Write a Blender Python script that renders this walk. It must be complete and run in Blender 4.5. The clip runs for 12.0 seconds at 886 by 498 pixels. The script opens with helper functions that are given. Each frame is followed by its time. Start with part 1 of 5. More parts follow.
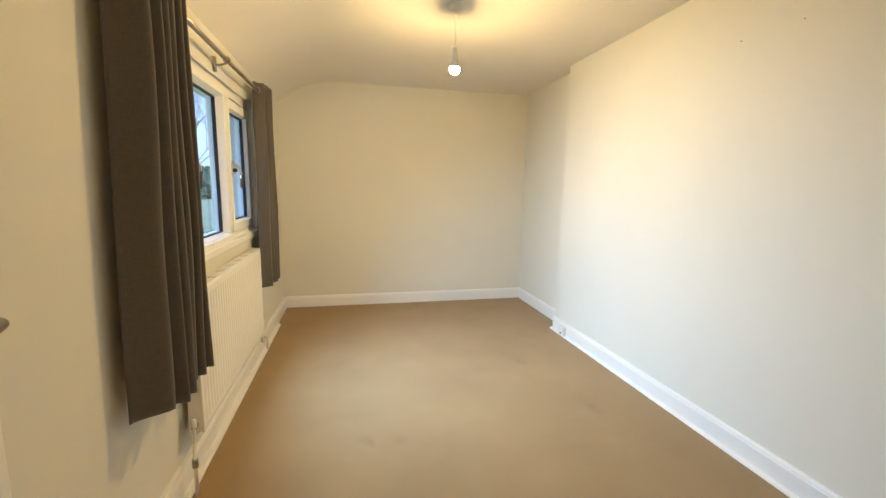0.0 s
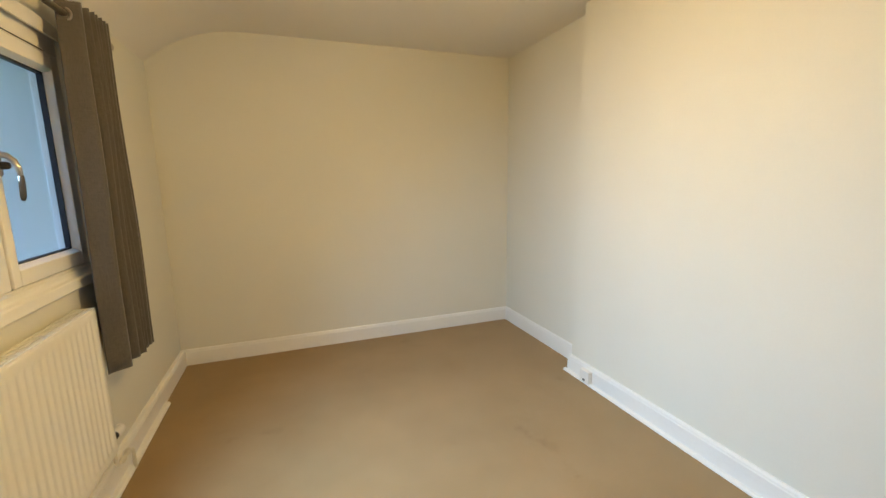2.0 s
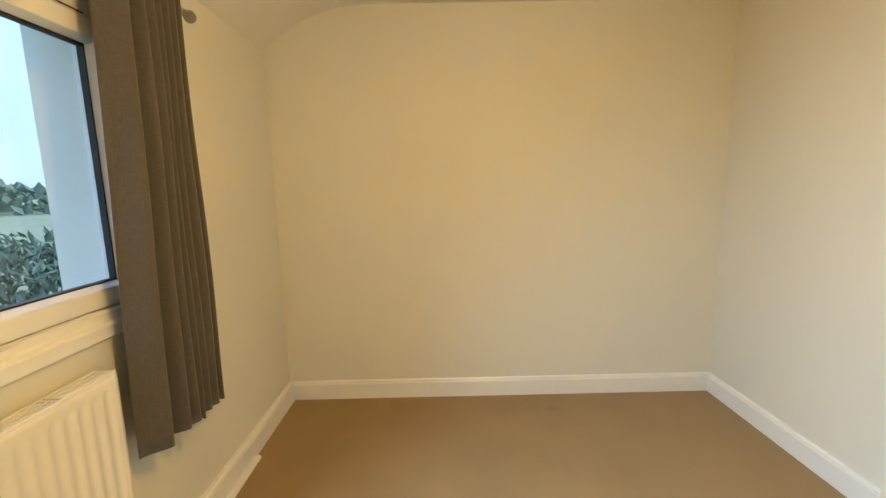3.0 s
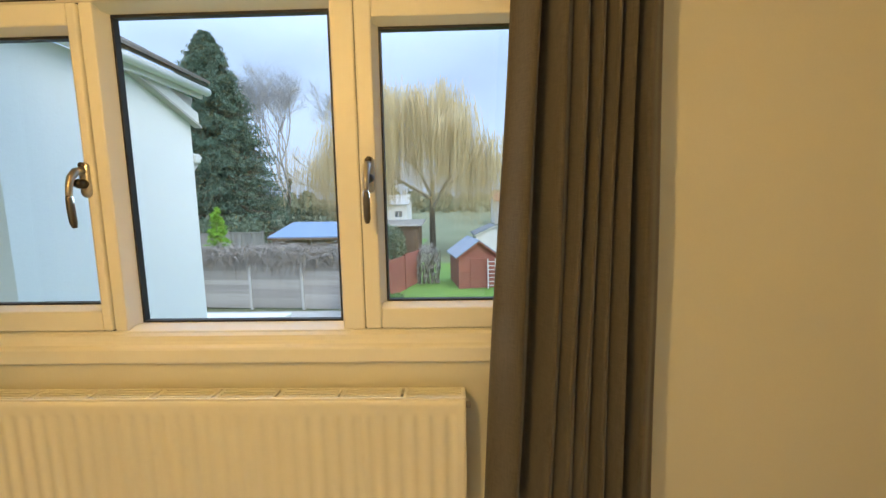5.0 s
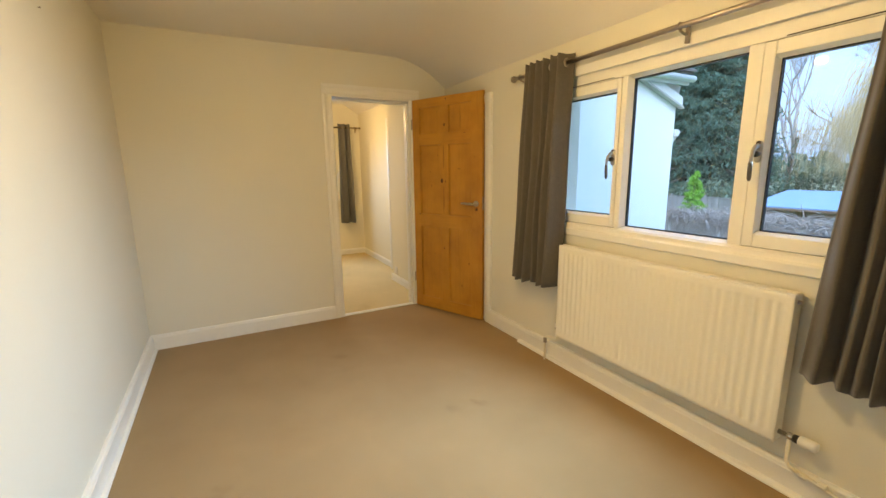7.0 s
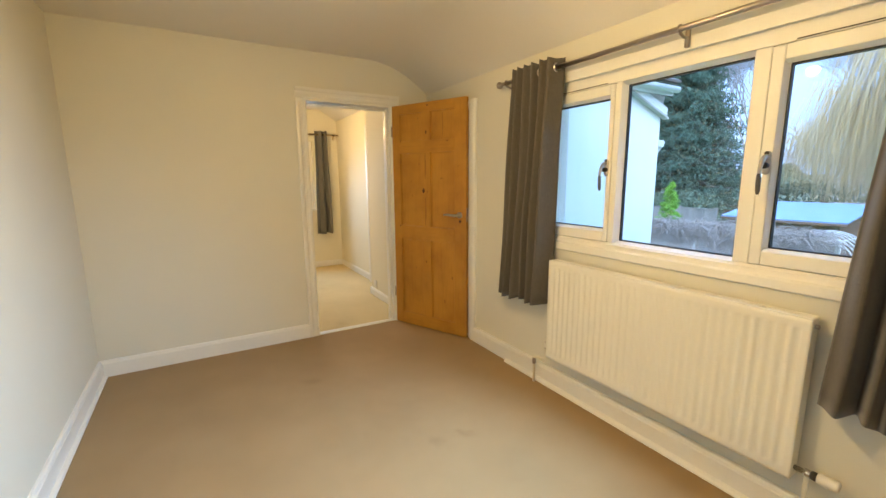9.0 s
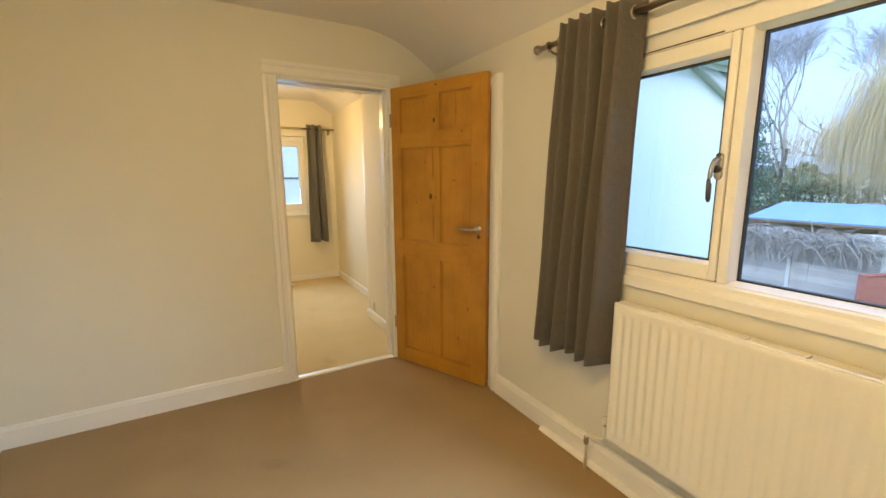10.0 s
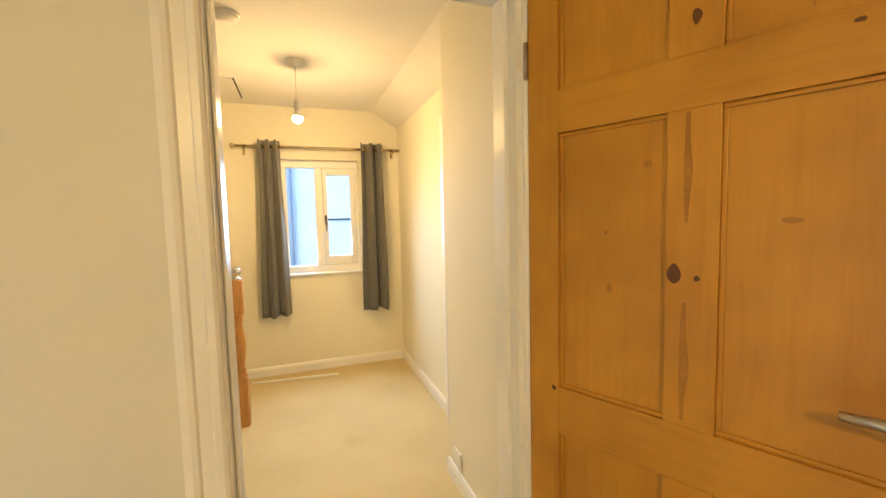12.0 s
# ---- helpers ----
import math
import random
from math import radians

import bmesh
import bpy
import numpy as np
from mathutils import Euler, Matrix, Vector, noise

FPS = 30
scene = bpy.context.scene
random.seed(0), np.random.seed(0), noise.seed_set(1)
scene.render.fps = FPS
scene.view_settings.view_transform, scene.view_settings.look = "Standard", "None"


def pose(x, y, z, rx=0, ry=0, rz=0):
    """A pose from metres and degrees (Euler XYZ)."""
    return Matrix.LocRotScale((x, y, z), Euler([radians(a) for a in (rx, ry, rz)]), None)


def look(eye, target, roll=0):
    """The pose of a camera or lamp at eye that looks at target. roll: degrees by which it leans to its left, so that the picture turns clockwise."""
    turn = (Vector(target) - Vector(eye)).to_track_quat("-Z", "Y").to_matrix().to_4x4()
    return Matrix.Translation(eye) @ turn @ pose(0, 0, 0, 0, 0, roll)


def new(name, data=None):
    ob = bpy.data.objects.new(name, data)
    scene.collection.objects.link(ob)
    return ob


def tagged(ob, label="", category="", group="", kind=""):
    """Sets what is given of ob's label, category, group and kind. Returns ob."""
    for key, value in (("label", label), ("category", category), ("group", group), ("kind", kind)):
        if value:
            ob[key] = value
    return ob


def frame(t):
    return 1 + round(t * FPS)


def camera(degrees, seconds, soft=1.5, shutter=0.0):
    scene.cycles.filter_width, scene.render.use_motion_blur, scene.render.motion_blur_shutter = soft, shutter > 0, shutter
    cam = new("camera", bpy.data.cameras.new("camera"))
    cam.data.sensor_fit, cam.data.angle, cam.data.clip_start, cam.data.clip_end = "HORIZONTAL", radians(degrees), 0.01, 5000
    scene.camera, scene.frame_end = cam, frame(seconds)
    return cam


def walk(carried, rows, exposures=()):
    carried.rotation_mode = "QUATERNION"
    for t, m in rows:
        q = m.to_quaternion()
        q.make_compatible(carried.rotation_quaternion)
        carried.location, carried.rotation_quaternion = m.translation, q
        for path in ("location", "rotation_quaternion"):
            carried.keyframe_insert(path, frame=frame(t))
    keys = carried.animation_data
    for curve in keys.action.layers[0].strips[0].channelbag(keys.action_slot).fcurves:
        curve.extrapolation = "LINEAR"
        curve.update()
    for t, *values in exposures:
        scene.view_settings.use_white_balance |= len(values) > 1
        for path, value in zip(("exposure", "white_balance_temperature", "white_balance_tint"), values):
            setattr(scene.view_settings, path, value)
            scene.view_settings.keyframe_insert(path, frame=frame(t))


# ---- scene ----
PATH = [
    (0, (0.708, -0.137, 1.307), (1.137, 1.794, 1.011), 0.9),
    (0.5, (0.752, -0.005, 1.288), (1.414, 1.856, 0.973), 0.5),
    (1, (0.762, 0.322, 1.283), (1.498, 2.15, 0.943), 0.2),
    (1.5, (0.798, 0.673, 1.305), (1.458, 2.529, 0.958), -0.3),
    (2, (0.813, 1.056, 1.334), (1.492, 2.907, 0.998), -0.9),
    (2.5, (0.919, 1.463, 1.335), (1.446, 3.365, 1.011), -0.6),
    (2.7, (0.961, 1.637, 1.34), (1.338, 3.576, 1.025), -0.4),
    (4.3, (0.959, 2.762, 1.319), (-0.724, 3.818, 1.087), -0.9),
    (4.5, (0.925, 2.76, 1.361), (-0.843, 3.645, 1.06), 0.6),
    (4.7, (0.947, 2.862, 1.367), (-0.972, 3.355, 1.093), 0.0),
    (5, (1.009, 2.974, 1.343), (-0.975, 2.922, 1.101), -1.0),
    (5.2, (1.107, 3.076, 1.364), (-0.827, 2.657, 1.075), -0.8),
    (5.5, (1.255, 3.186, 1.39), (-0.532, 2.34, 1.09), -1.3),
    (5.7, (1.401, 3.267, 1.33), (-0.288, 2.220, 1.096), -1.0),
    (6, (1.562, 3.367, 1.355), (0.036, 2.112, 1.046), -1.7),
    (6.5, (1.801, 3.565, 1.359), (0.624, 1.982, 1.026), -1.2),
    (7, (1.963, 3.705, 1.35), (1.049, 1.967, 0.971), -0.8),
    (7.2, (2.01, 3.736, 1.329), (1.166, 1.961, 0.962), -0.4),
    (8.8, (1.959, 3.63, 1.352), (0.99, 1.917, 0.995), -0.5),
    (9, (1.883, 3.523, 1.355), (0.88, 1.826, 1.017), -0.4),
    (9.5, (1.689, 3.184, 1.364), (0.723, 1.463, 1.041), -1.0),
    (10, (1.494, 2.805, 1.374), (0.525, 1.089, 1.033), -0.4),
    (10.5, (1.288, 2.397, 1.376), (0.375, 0.651, 1.035), 0.1),
    (11, (1.138, 1.919, 1.396), (0.225, 0.158, 1.142), -1.2),
    (11.5, (0.991, 1.455, 1.392), (0.156, -0.352, 1.205), -1.8),
    (12, (0.915, 0.967, 1.379), (0.246, -0.911, 1.227), -1.4),
]
cam = camera(94.6, 12.0)
walk(cam, [(t, look(eye, target, roll)) for t, eye, target, roll in PATH],
     exposures=[(0.0, 0.99, 6750, 10), (0.5, 0.87, 6850, 10), (1.0, 0.72, 6850, 10), (1.5, 0.58, 6900, 10), (2.0, 0.62, 7200, 10), (2.5, 0.88, 7600, 10), (2.7, 0.88, 7700, 10), (4.3, 0.44, 9600, 10), (4.7, 0.47, 9600, 10), (5.0, 0.47, 9800, 10), (5.6, 0.98, 10900, 10), (6.0, 1.0, 9000, 10),
                (6.5, 0.95, 8200, 10), (7.2, 0.84, 7400, 10), (8.8, 1.0, 6900, 10), (9.0, 0.98, 6900, 10), (9.5, 0.87, 7000, 10), (10.5, 0.99, 7600, 10), (11.0, 1.15, 7600, 10), (11.5, 1.26, 7200, 10), (12.0, 1.29, 7500, 10)])
SKY = 0.122
ZENITH = 3.4
BULB = 1000.0
LBULB = 640.0
DAY = 19.0
LDAY = 7.0

# ---------- exposure, sky and lights ----------
world = bpy.data.worlds.new("overcast_sky")
scene.world = world
world.use_nodes = True
wn, wl = world.node_tree.nodes, world.node_tree.links
bg = wn["Background"]
sky = wn.new("ShaderNodeTexSky")
sky.sky_type, sky.sun_disc = "NISHITA", False
sky.sun_elevation, sky.sun_rotation = radians(35), radians(51)
sky.air_density, sky.dust_density = 1.2, 2.0
wco = wn.new("ShaderNodeTexCoord")
wmap = wn.new("ShaderNodeMapping")
wmap.inputs["Scale"].default_value = (1.0, 1.0, 2.6)
cloud = wn.new("ShaderNodeTexNoise")
cloud.inputs["Scale"].default_value, cloud.inputs["Detail"].default_value = 2.4, 6
cramp = wn.new("ShaderNodeValToRGB")
cramp.color_ramp.elements[0].position, cramp.color_ramp.elements[1].position = 0.36, 0.62
cramp.color_ramp.elements[0].color = (2.9, 5.2, 10.6, 1)
cramp.color_ramp.elements[1].color = (3.7, 6.5, 12.6, 1)
wmix = wn.new("ShaderNodeMixRGB")
wmix.inputs[0].default_value = 0.8
wl.new(wco.outputs["Generated"], wmap.inputs["Vector"])
wl.new(wmap.outputs["Vector"], cloud.inputs["Vector"])
wl.new(cloud.outputs["Fac"], cramp.inputs["Fac"])
wl.new(sky.outputs["Color"], wmix.inputs[1])
wl.new(cramp.outputs["Color"], wmix.inputs[2])
# an overcast sky is several times brighter overhead than at the horizon
wsep, wmr, wmul = wn.new("ShaderNodeSeparateXYZ"), wn.new("ShaderNodeMapRange"), wn.new("ShaderNodeMixRGB")
wmr.inputs["From Min"].default_value, wmr.inputs["From Max"].default_value = 0.3, 1.0
wmr.inputs["To Min"].default_value, wmr.inputs["To Max"].default_value = 1.0, ZENITH
wmul.blend_type, wmul.inputs[0].default_value = "MULTIPLY", 1.0
wl.new(wco.outputs["Generated"], wsep.inputs[0])
wl.new(wsep.outputs["Z"], wmr.inputs["Value"])
wl.new(wmix.outputs["Color"], wmul.inputs[1])
wl.new(wmr.outputs["Result"], wmul.inputs[2])
wl.new(wmul.outputs["Color"], bg.inputs["Color"])
bg.inputs["Strength"].default_value = SKY
sun = bpy.data.lights.new("sun", "SUN")
sun.energy, sun.angle, sun.color = 1.2, radians(30), (0.70, 0.87, 1.0)
sun_ob = new("sun", sun)
sun_ob.matrix_world = look((0, 0, 30), (-10, -8, 21))



def daylight(name, wide, high, watts, eye, target):
    """The sky's light as it comes in through a window's opening."""
    d = bpy.data.lights.new(name, "AREA")
    d.shape, d.size, d.size_y, d.energy, d.color, d.spread = "RECTANGLE", wide, high, watts, (0.34, 0.62, 1.0), radians(112)
    new(name, d).matrix_world = look(eye, target)


for z in (1.14, 1.42, 1.70):
    daylight("window_daylight", 1.24, 0.16, DAY / 3, (0.04, 2.40, z), (1.04, 2.40, z - 0.62))
daylight("landing_window_daylight", 0.62, 0.9, LDAY, (0.685, -2.935, 1.42), (0.685, -2.0, 0.9))


# ---------- materials ----------
def nodes_of(name):
    m = bpy.data.materials.new(name)
    m.use_nodes = True
    n, l = m.node_tree.nodes, m.node_tree.links
    return m, n, l, n["Principled BSDF"]


def noise_at(n, l, vec, scale, detail=4.0, rough=0.55):
    t = n.new("ShaderNodeTexNoise")
    t.inputs["Scale"].default_value, t.inputs["Detail"].default_value, t.inputs["Roughness"].default_value = scale, detail, rough
    l.new(vec, t.inputs["Vector"])
    return t.outputs["Fac"]


def ramp(n, l, fac, stops):
    r = n.new("ShaderNodeValToRGB")
    while len(r.color_ramp.elements) < len(stops):
        r.color_ramp.elements.new(0.5)
    for e, (p, c) in zip(r.color_ramp.elements, stops):
        e.position, e.color = p, (*c, 1)
    l.new(fac, r.inputs["Fac"])
    return r.outputs["Color"]


def surface(name, a, b, rough=0.7, coarse=2.0, fine=60.0, bump=0.1, depth=0.002, metal=0.0, stretch=(1, 1, 1), amount=0.35, spec=0.5, vary=0.0):
    """Two colours mixed by a coarse and a fine noise, with relief from the fine one."""
    m, n, l, p = nodes_of(name)
    tc, mp = n.new("ShaderNodeTexCoord"), n.new("ShaderNodeMapping")
    mp.inputs["Scale"].default_value = stretch
    l.new(tc.outputs["Object"], mp.inputs["Vector"])
    v = mp.outputs["Vector"]
    big, small = noise_at(n, l, v, coarse), noise_at(n, l, v, fine, 6)
    mix = n.new("ShaderNodeMath")
    mix.operation = "MULTIPLY_ADD"
    l.new(small, mix.inputs[0])
    mix.inputs[1].default_value = amount
    half = n.new("ShaderNodeMath")
    half.operation = "MULTIPLY"
    half.inputs[1].default_value = 1 - amount
    l.new(big, half.inputs[0])
    l.new(half.outputs[0], mix.inputs[2])
    col = ramp(n, l, mix.outputs[0], [(0.32, a), (0.68, b)])
    if vary:
        oi, hs = n.new("ShaderNodeObjectInfo"), n.new("ShaderNodeHueSaturation")
        mr = n.new("ShaderNodeMapRange")
        mr.inputs["To Min"].default_value, mr.inputs["To Max"].default_value = 1 - vary, 1 + vary
        l.new(oi.outputs["Random"], mr.inputs["Value"])
        l.new(mr.outputs["Result"], hs.inputs["Value"])
        l.new(col, hs.inputs["Color"])
        col = hs.outputs["Color"]
    l.new(col, p.inputs["Base Color"])
    p.inputs["Roughness"].default_value, p.inputs["Metallic"].default_value = rough, metal
    p.inputs["Specular IOR Level"].default_value = spec
    if bump:
        b_ = n.new("ShaderNodeBump")
        b_.inputs["Strength"].default_value, b_.inputs["Distance"].default_value = bump, depth
        l.new(small, b_.inputs["Height"])
        l.new(b_.outputs["Normal"], p.inputs["Normal"])
    return m


def pine(name, stretch, light=(0.54, 0.262, 0.034), dark=(0.48, 0.222, 0.028)):
    """Waxed old pine: streaked grain along one axis, with darker blotches."""
    m, n, l, p = nodes_of(name)
    tc, mp = n.new("ShaderNodeTexCoord"), n.new("ShaderNodeMapping")
    mp.inputs["Scale"].default_value = stretch
    l.new(tc.outputs["Object"], mp.inputs["Vector"])
    oi = n.new("ShaderNodeObjectInfo")
    add = n.new("ShaderNodeVectorMath")
    mul = n.new("ShaderNodeMath")
    mul.operation, mul.inputs[1].default_value = "MULTIPLY", 37.0
    l.new(oi.outputs["Random"], mul.inputs[0])
    l.new(mp.outputs["Vector"], add.inputs[0])
    l.new(mul.outputs[0], add.inputs[1])
    grain = noise_at(n, l, add.outputs[0], 3.0, 8, 0.62)
    blot = noise_at(n, l, tc.outputs["Object"], 3.5, 3)
    g = ramp(n, l, grain, [(0.3, dark), (0.52, light), (0.72, tuple(c * 0.93 for c in light))])
    s = ramp(n, l, blot, [(0.28, (0.66, 0.58, 0.48)), (0.6, (1, 1, 1))])
    mix = n.new("ShaderNodeMixRGB")
    mix.blend_type, mix.inputs[0].default_value = "MULTIPLY", 0.75
    l.new(g, mix.inputs[1])
    l.new(s, mix.inputs[2])
    l.new(mix.outputs[0], p.inputs["Base Color"])
    p.inputs["Roughness"].default_value = 0.42
    b_ = n.new("ShaderNodeBump")
    b_.inputs["Strength"].default_value, b_.inputs["Distance"].default_value = 0.25, 0.001
    l.new(grain, b_.inputs["Height"])
    l.new(b_.outputs["Normal"], p.inputs["Normal"])
    return m


def carpet_material(name, a, b, spot):
    """Short cut pile: fibre speckle, brushed patches and a few old stains."""
    m, n, l, p = nodes_of(name)
    tc = n.new("ShaderNodeTexCoord")
    v = tc.outputs["Object"]
    fibre, patch, stain = noise_at(n, l, v, 330, 3, 0.7), noise_at(n, l, v, 2.3, 5), noise_at(n, l, v, 1.7, 6, 0.6)
    base = ramp(n, l, patch, [(0.3, a), (0.7, b)])
    sp = ramp(n, l, fibre, [(0.3, (0.62, 0.6, 0.58)), (0.7, (1.1, 1.1, 1.1))])
    st = ramp(n, l, stain, [(0.63, (1, 1, 1)), (0.74, spot)])
    m1, m2 = n.new("ShaderNodeMixRGB"), n.new("ShaderNodeMixRGB")
    for q, f in ((m1, 0.8), (m2, 0.8)):
        q.blend_type, q.inputs[0].default_value = "MULTIPLY", f
    l.new(base, m1.inputs[1])
    l.new(sp, m1.inputs[2])
    l.new(m1.outputs[0], m2.inputs[1])
    l.new(st, m2.inputs[2])
    l.new(m2.outputs[0], p.inputs["Base Color"])
    p.inputs["Roughness"].default_value, p.inputs["Specular IOR Level"].default_value = 1.0, 0.1
    p.inputs["Sheen Weight"].default_value, p.inputs["Sheen Roughness"].default_value = 0.1, 0.5
    b_ = n.new("ShaderNodeBump")
    b_.inputs["Strength"].default_value, b_.inputs["Distance"].default_value = 0.7, 0.004
    l.new(fibre, b_.inputs["Height"])
    l.new(b_.outputs["Normal"], p.inputs["Normal"])
    return m


def cloth(name, a, b):
    """Woven curtain cloth: fine slub both ways."""
    m, n, l, p = nodes_of(name)
    tc = n.new("ShaderNodeTexCoord")
    cols = []
    for s in ((700, 700, 25), (40, 40, 900)):
        mp = n.new("ShaderNodeMapping")
        mp.inputs["Scale"].default_value = s
        l.new(tc.outputs["Object"], mp.inputs["Vector"])
        cols.append(noise_at(n, l, mp.outputs["Vector"], 1.0, 2))
    ad = n.new("ShaderNodeMath")
    l.new(cols[0], ad.inputs[0])
    l.new(cols[1], ad.inputs[1])
    hf = n.new("ShaderNodeMath")
    hf.operation, hf.inputs[1].default_value = "MULTIPLY", 0.5
    l.new(ad.outputs[0], hf.inputs[0])
    l.new(ramp(n, l, hf.outputs[0], [(0.35, a), (0.65, b)]), p.inputs["Base Color"])
    p.inputs["Roughness"].default_value, p.inputs["Specular IOR Level"].default_value = 0.95, 0.08
    p.inputs["Sheen Weight"].default_value = 0.3
    b_ = n.new("ShaderNodeBump")
    b_.inputs["Strength"].default_value, b_.inputs["Distance"].default_value = 0.3, 0.001
    l.new(hf.outputs[0], b_.inputs["Height"])
    l.new(b_.outputs["Normal"], p.inputs["Normal"])
    return m


def glass_material(name, tint=(0.95, 0.97, 0.98)):
    """Clear glass: see-through, with gloss that grows towards grazing views."""
    m, n, l, p = nodes_of(name)
    n.remove(p)
    tr, gl, mx, lw = n.new("ShaderNodeBsdfTransparent"), n.new("ShaderNodeBsdfGlossy"), n.new("ShaderNodeMixShader"), n.new("ShaderNodeLayerWeight")
    tr.inputs["Color"].default_value = (*tint, 1)
    gl.inputs["Roughness"].default_value, lw.inputs["Blend"].default_value = 0.012, 0.5
    po, ma = n.new("ShaderNodeMath"), n.new("ShaderNodeMath")
    po.operation, po.inputs[1].default_value = "POWER", 5.0
    ma.operation, ma.inputs[1].default_value, ma.inputs[2].default_value = "MULTIPLY_ADD", 0.5, 0.035
    l.new(lw.outputs["Facing"], po.inputs[0])
    l.new(po.outputs[0], ma.inputs[0])
    l.new(ma.outputs[0], mx.inputs[0])
    l.new(tr.outputs[0], mx.inputs[1])
    l.new(gl.outputs[0], mx.inputs[2])
    l.new(mx.outputs[0], n["Material Output"].inputs["Surface"])
    return m


def glow(name, col, strength):
    m, n, l, p = nodes_of(name)
    p.inputs["Base Color"].default_value = (0.9, 0.9, 0.88, 1)
    p.inputs["Emission Color"].default_value, p.inputs["Emission Strength"].default_value = (*col, 1), strength
    return m


M_WALL = surface("cream_emulsion", (0.70, 0.68, 0.59), (0.735, 0.715, 0.625), 0.62, 1.3, 140, 0.12, 0.0015, amount=0.3, spec=0.35)
M_LWALL = surface("landing_cream_emulsion", (0.76, 0.72, 0.58), (0.80, 0.76, 0.62), 0.7, 1.3, 140, 0.12, 0.0015, amount=0.3, spec=0.15)
M_CEIL = surface("ceiling_white_emulsion", (0.74, 0.71, 0.65), (0.78, 0.75, 0.69), 0.75, 1.1, 90, 0.18, 0.002, spec=0.25)
M_CARPET = carpet_material("brown_carpet", (0.358, 0.243, 0.122), (0.415, 0.286, 0.148), (0.66, 0.6, 0.52))
M_LCARPET = carpet_material("beige_carpet", (0.66, 0.535, 0.295), (0.74, 0.61, 0.35), (0.85, 0.8, 0.74))
M_GLOSS = surface("white_gloss_paint", (0.78, 0.77, 0.72), (0.83, 0.82, 0.77), 0.3, 3, 50, 0.12, 0.001, spec=0.5)
M_SKIRT = surface("skirting_gloss_paint", (0.79, 0.78, 0.74), (0.84, 0.83, 0.79), 0.3, 3, 50, 0.12, 0.001)
M_UPVC = surface("white_window_plastic", (0.80, 0.79, 0.74), (0.84, 0.83, 0.78), 0.44, 3, 40, 0.02, 0.0005)
M_SEAL = surface("black_rubber_seal", (0.012, 0.012, 0.014), (0.022, 0.022, 0.026), 0.6, 5, 80, 0.1)
M_GLASS = glass_material("window_glass")
M_RAD = surface("cream_radiator_enamel", (0.80, 0.775, 0.69), (0.84, 0.815, 0.73), 0.3, 2, 60, 0.04, 0.0005)
# near-black colour for strips that stand in for shade
M_DARK = surface("painted_shade", (0.03, 0.025, 0.02), (0.05, 0.04, 0.03), 0.9)
M_CHROME = surface("chrome", (0.55, 0.53, 0.5), (0.7, 0.68, 0.65), 0.16, 4, 60, 0.03, 0.0005, metal=1.0)
M_NICKEL = surface("dull_nickel", (0.36, 0.31, 0.27), (0.46, 0.41, 0.36), 0.32, 4, 60, 0.05, 0.0005, metal=1.0)
M_BRASS = surface("brassy_nickel", (0.55, 0.45, 0.28), (0.68, 0.57, 0.38), 0.26, 4, 60, 0.05, 0.0005, metal=1.0)
M_PEWTER = surface("dark_pewter", (0.10, 0.085, 0.075), (0.17, 0.15, 0.13), 0.35, 6, 60, 0.08, 0.0006, metal=0.8)
M_HANDLE = surface("worn_chrome", (0.44, 0.41, 0.38), (0.56, 0.53, 0.49), 0.3, 6, 60, 0.06, 0.0005, metal=0.95)
M_CLOTH = cloth("taupe_curtain_cloth", (0.082, 0.072, 0.06), (0.125, 0.11, 0.093))
M_LCLOTH = cloth("grey_curtain_cloth", (0.115, 0.112, 0.098), (0.165, 0.16, 0.142))
M_PINEV = pine("waxed_pine_upright", (16, 16, 1.1))
M_PINEH = pine("waxed_pine_across", (16, 1.1, 16))
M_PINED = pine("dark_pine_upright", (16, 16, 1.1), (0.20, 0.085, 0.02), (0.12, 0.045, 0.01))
M_POST = pine("varnished_post", (14, 14, 1.5), (0.62, 0.31, 0.10), (0.50, 0.22, 0.06))
M_KNOT = surface("pine_knot", (0.065, 0.023, 0.006), (0.14, 0.052, 0.010), 0.5, 30, 200, 0.2)
M_FAINT = surface("dark_pine_streak", (0.28, 0.120, 0.017), (0.43, 0.198, 0.027), 0.45, 14, 120, 0.15, 0.001, amount=0.5)
M_PLASTIC = surface("white_plastic", (0.74, 0.72, 0.67), (0.8, 0.78, 0.73), 0.35, 4, 60, 0.03)
M_BLACK = surface("black_plastic", (0.015, 0.012, 0.01), (0.03, 0.025, 0.02), 0.4)
M_COPPER = surface("painted_pipe", (0.70, 0.66, 0.55), (0.78, 0.74, 0.63), 0.4, 8, 60, 0.1)
M_BULB = glow("lit_warm_bulb", (1.0, 0.69, 0.295), BULB)
M_LBULB = glow("lit_warm_landing_bulb", (1.0, 0.69, 0.34), LBULB)


# ---------- mesh helpers ----------
def mesh_of(bm, name, mat, smooth=False):
    me = bpy.data.meshes.new(name)
    bm.to_mesh(me)
    bm.free()
    me.materials.append(mat)
    if smooth:
        for f in me.polygons:
            f.use_smooth = True
    return me


def setting(name, bm, mat, label, category, smooth=False):
    return tagged(new(name, mesh_of(bm, name, mat, smooth)), label, category, kind="structure")


def thing(name, at, label, category, group="", kind=""):
    ob = new(name)
    ob.location = at
    ob.empty_display_size = 0.1
    return tagged(ob, label, category, group, kind)


def root_at(ob):
    p = Vector((0, 0, 0))
    while ob is not None:
        p += ob.location
        ob = ob.parent
    return p


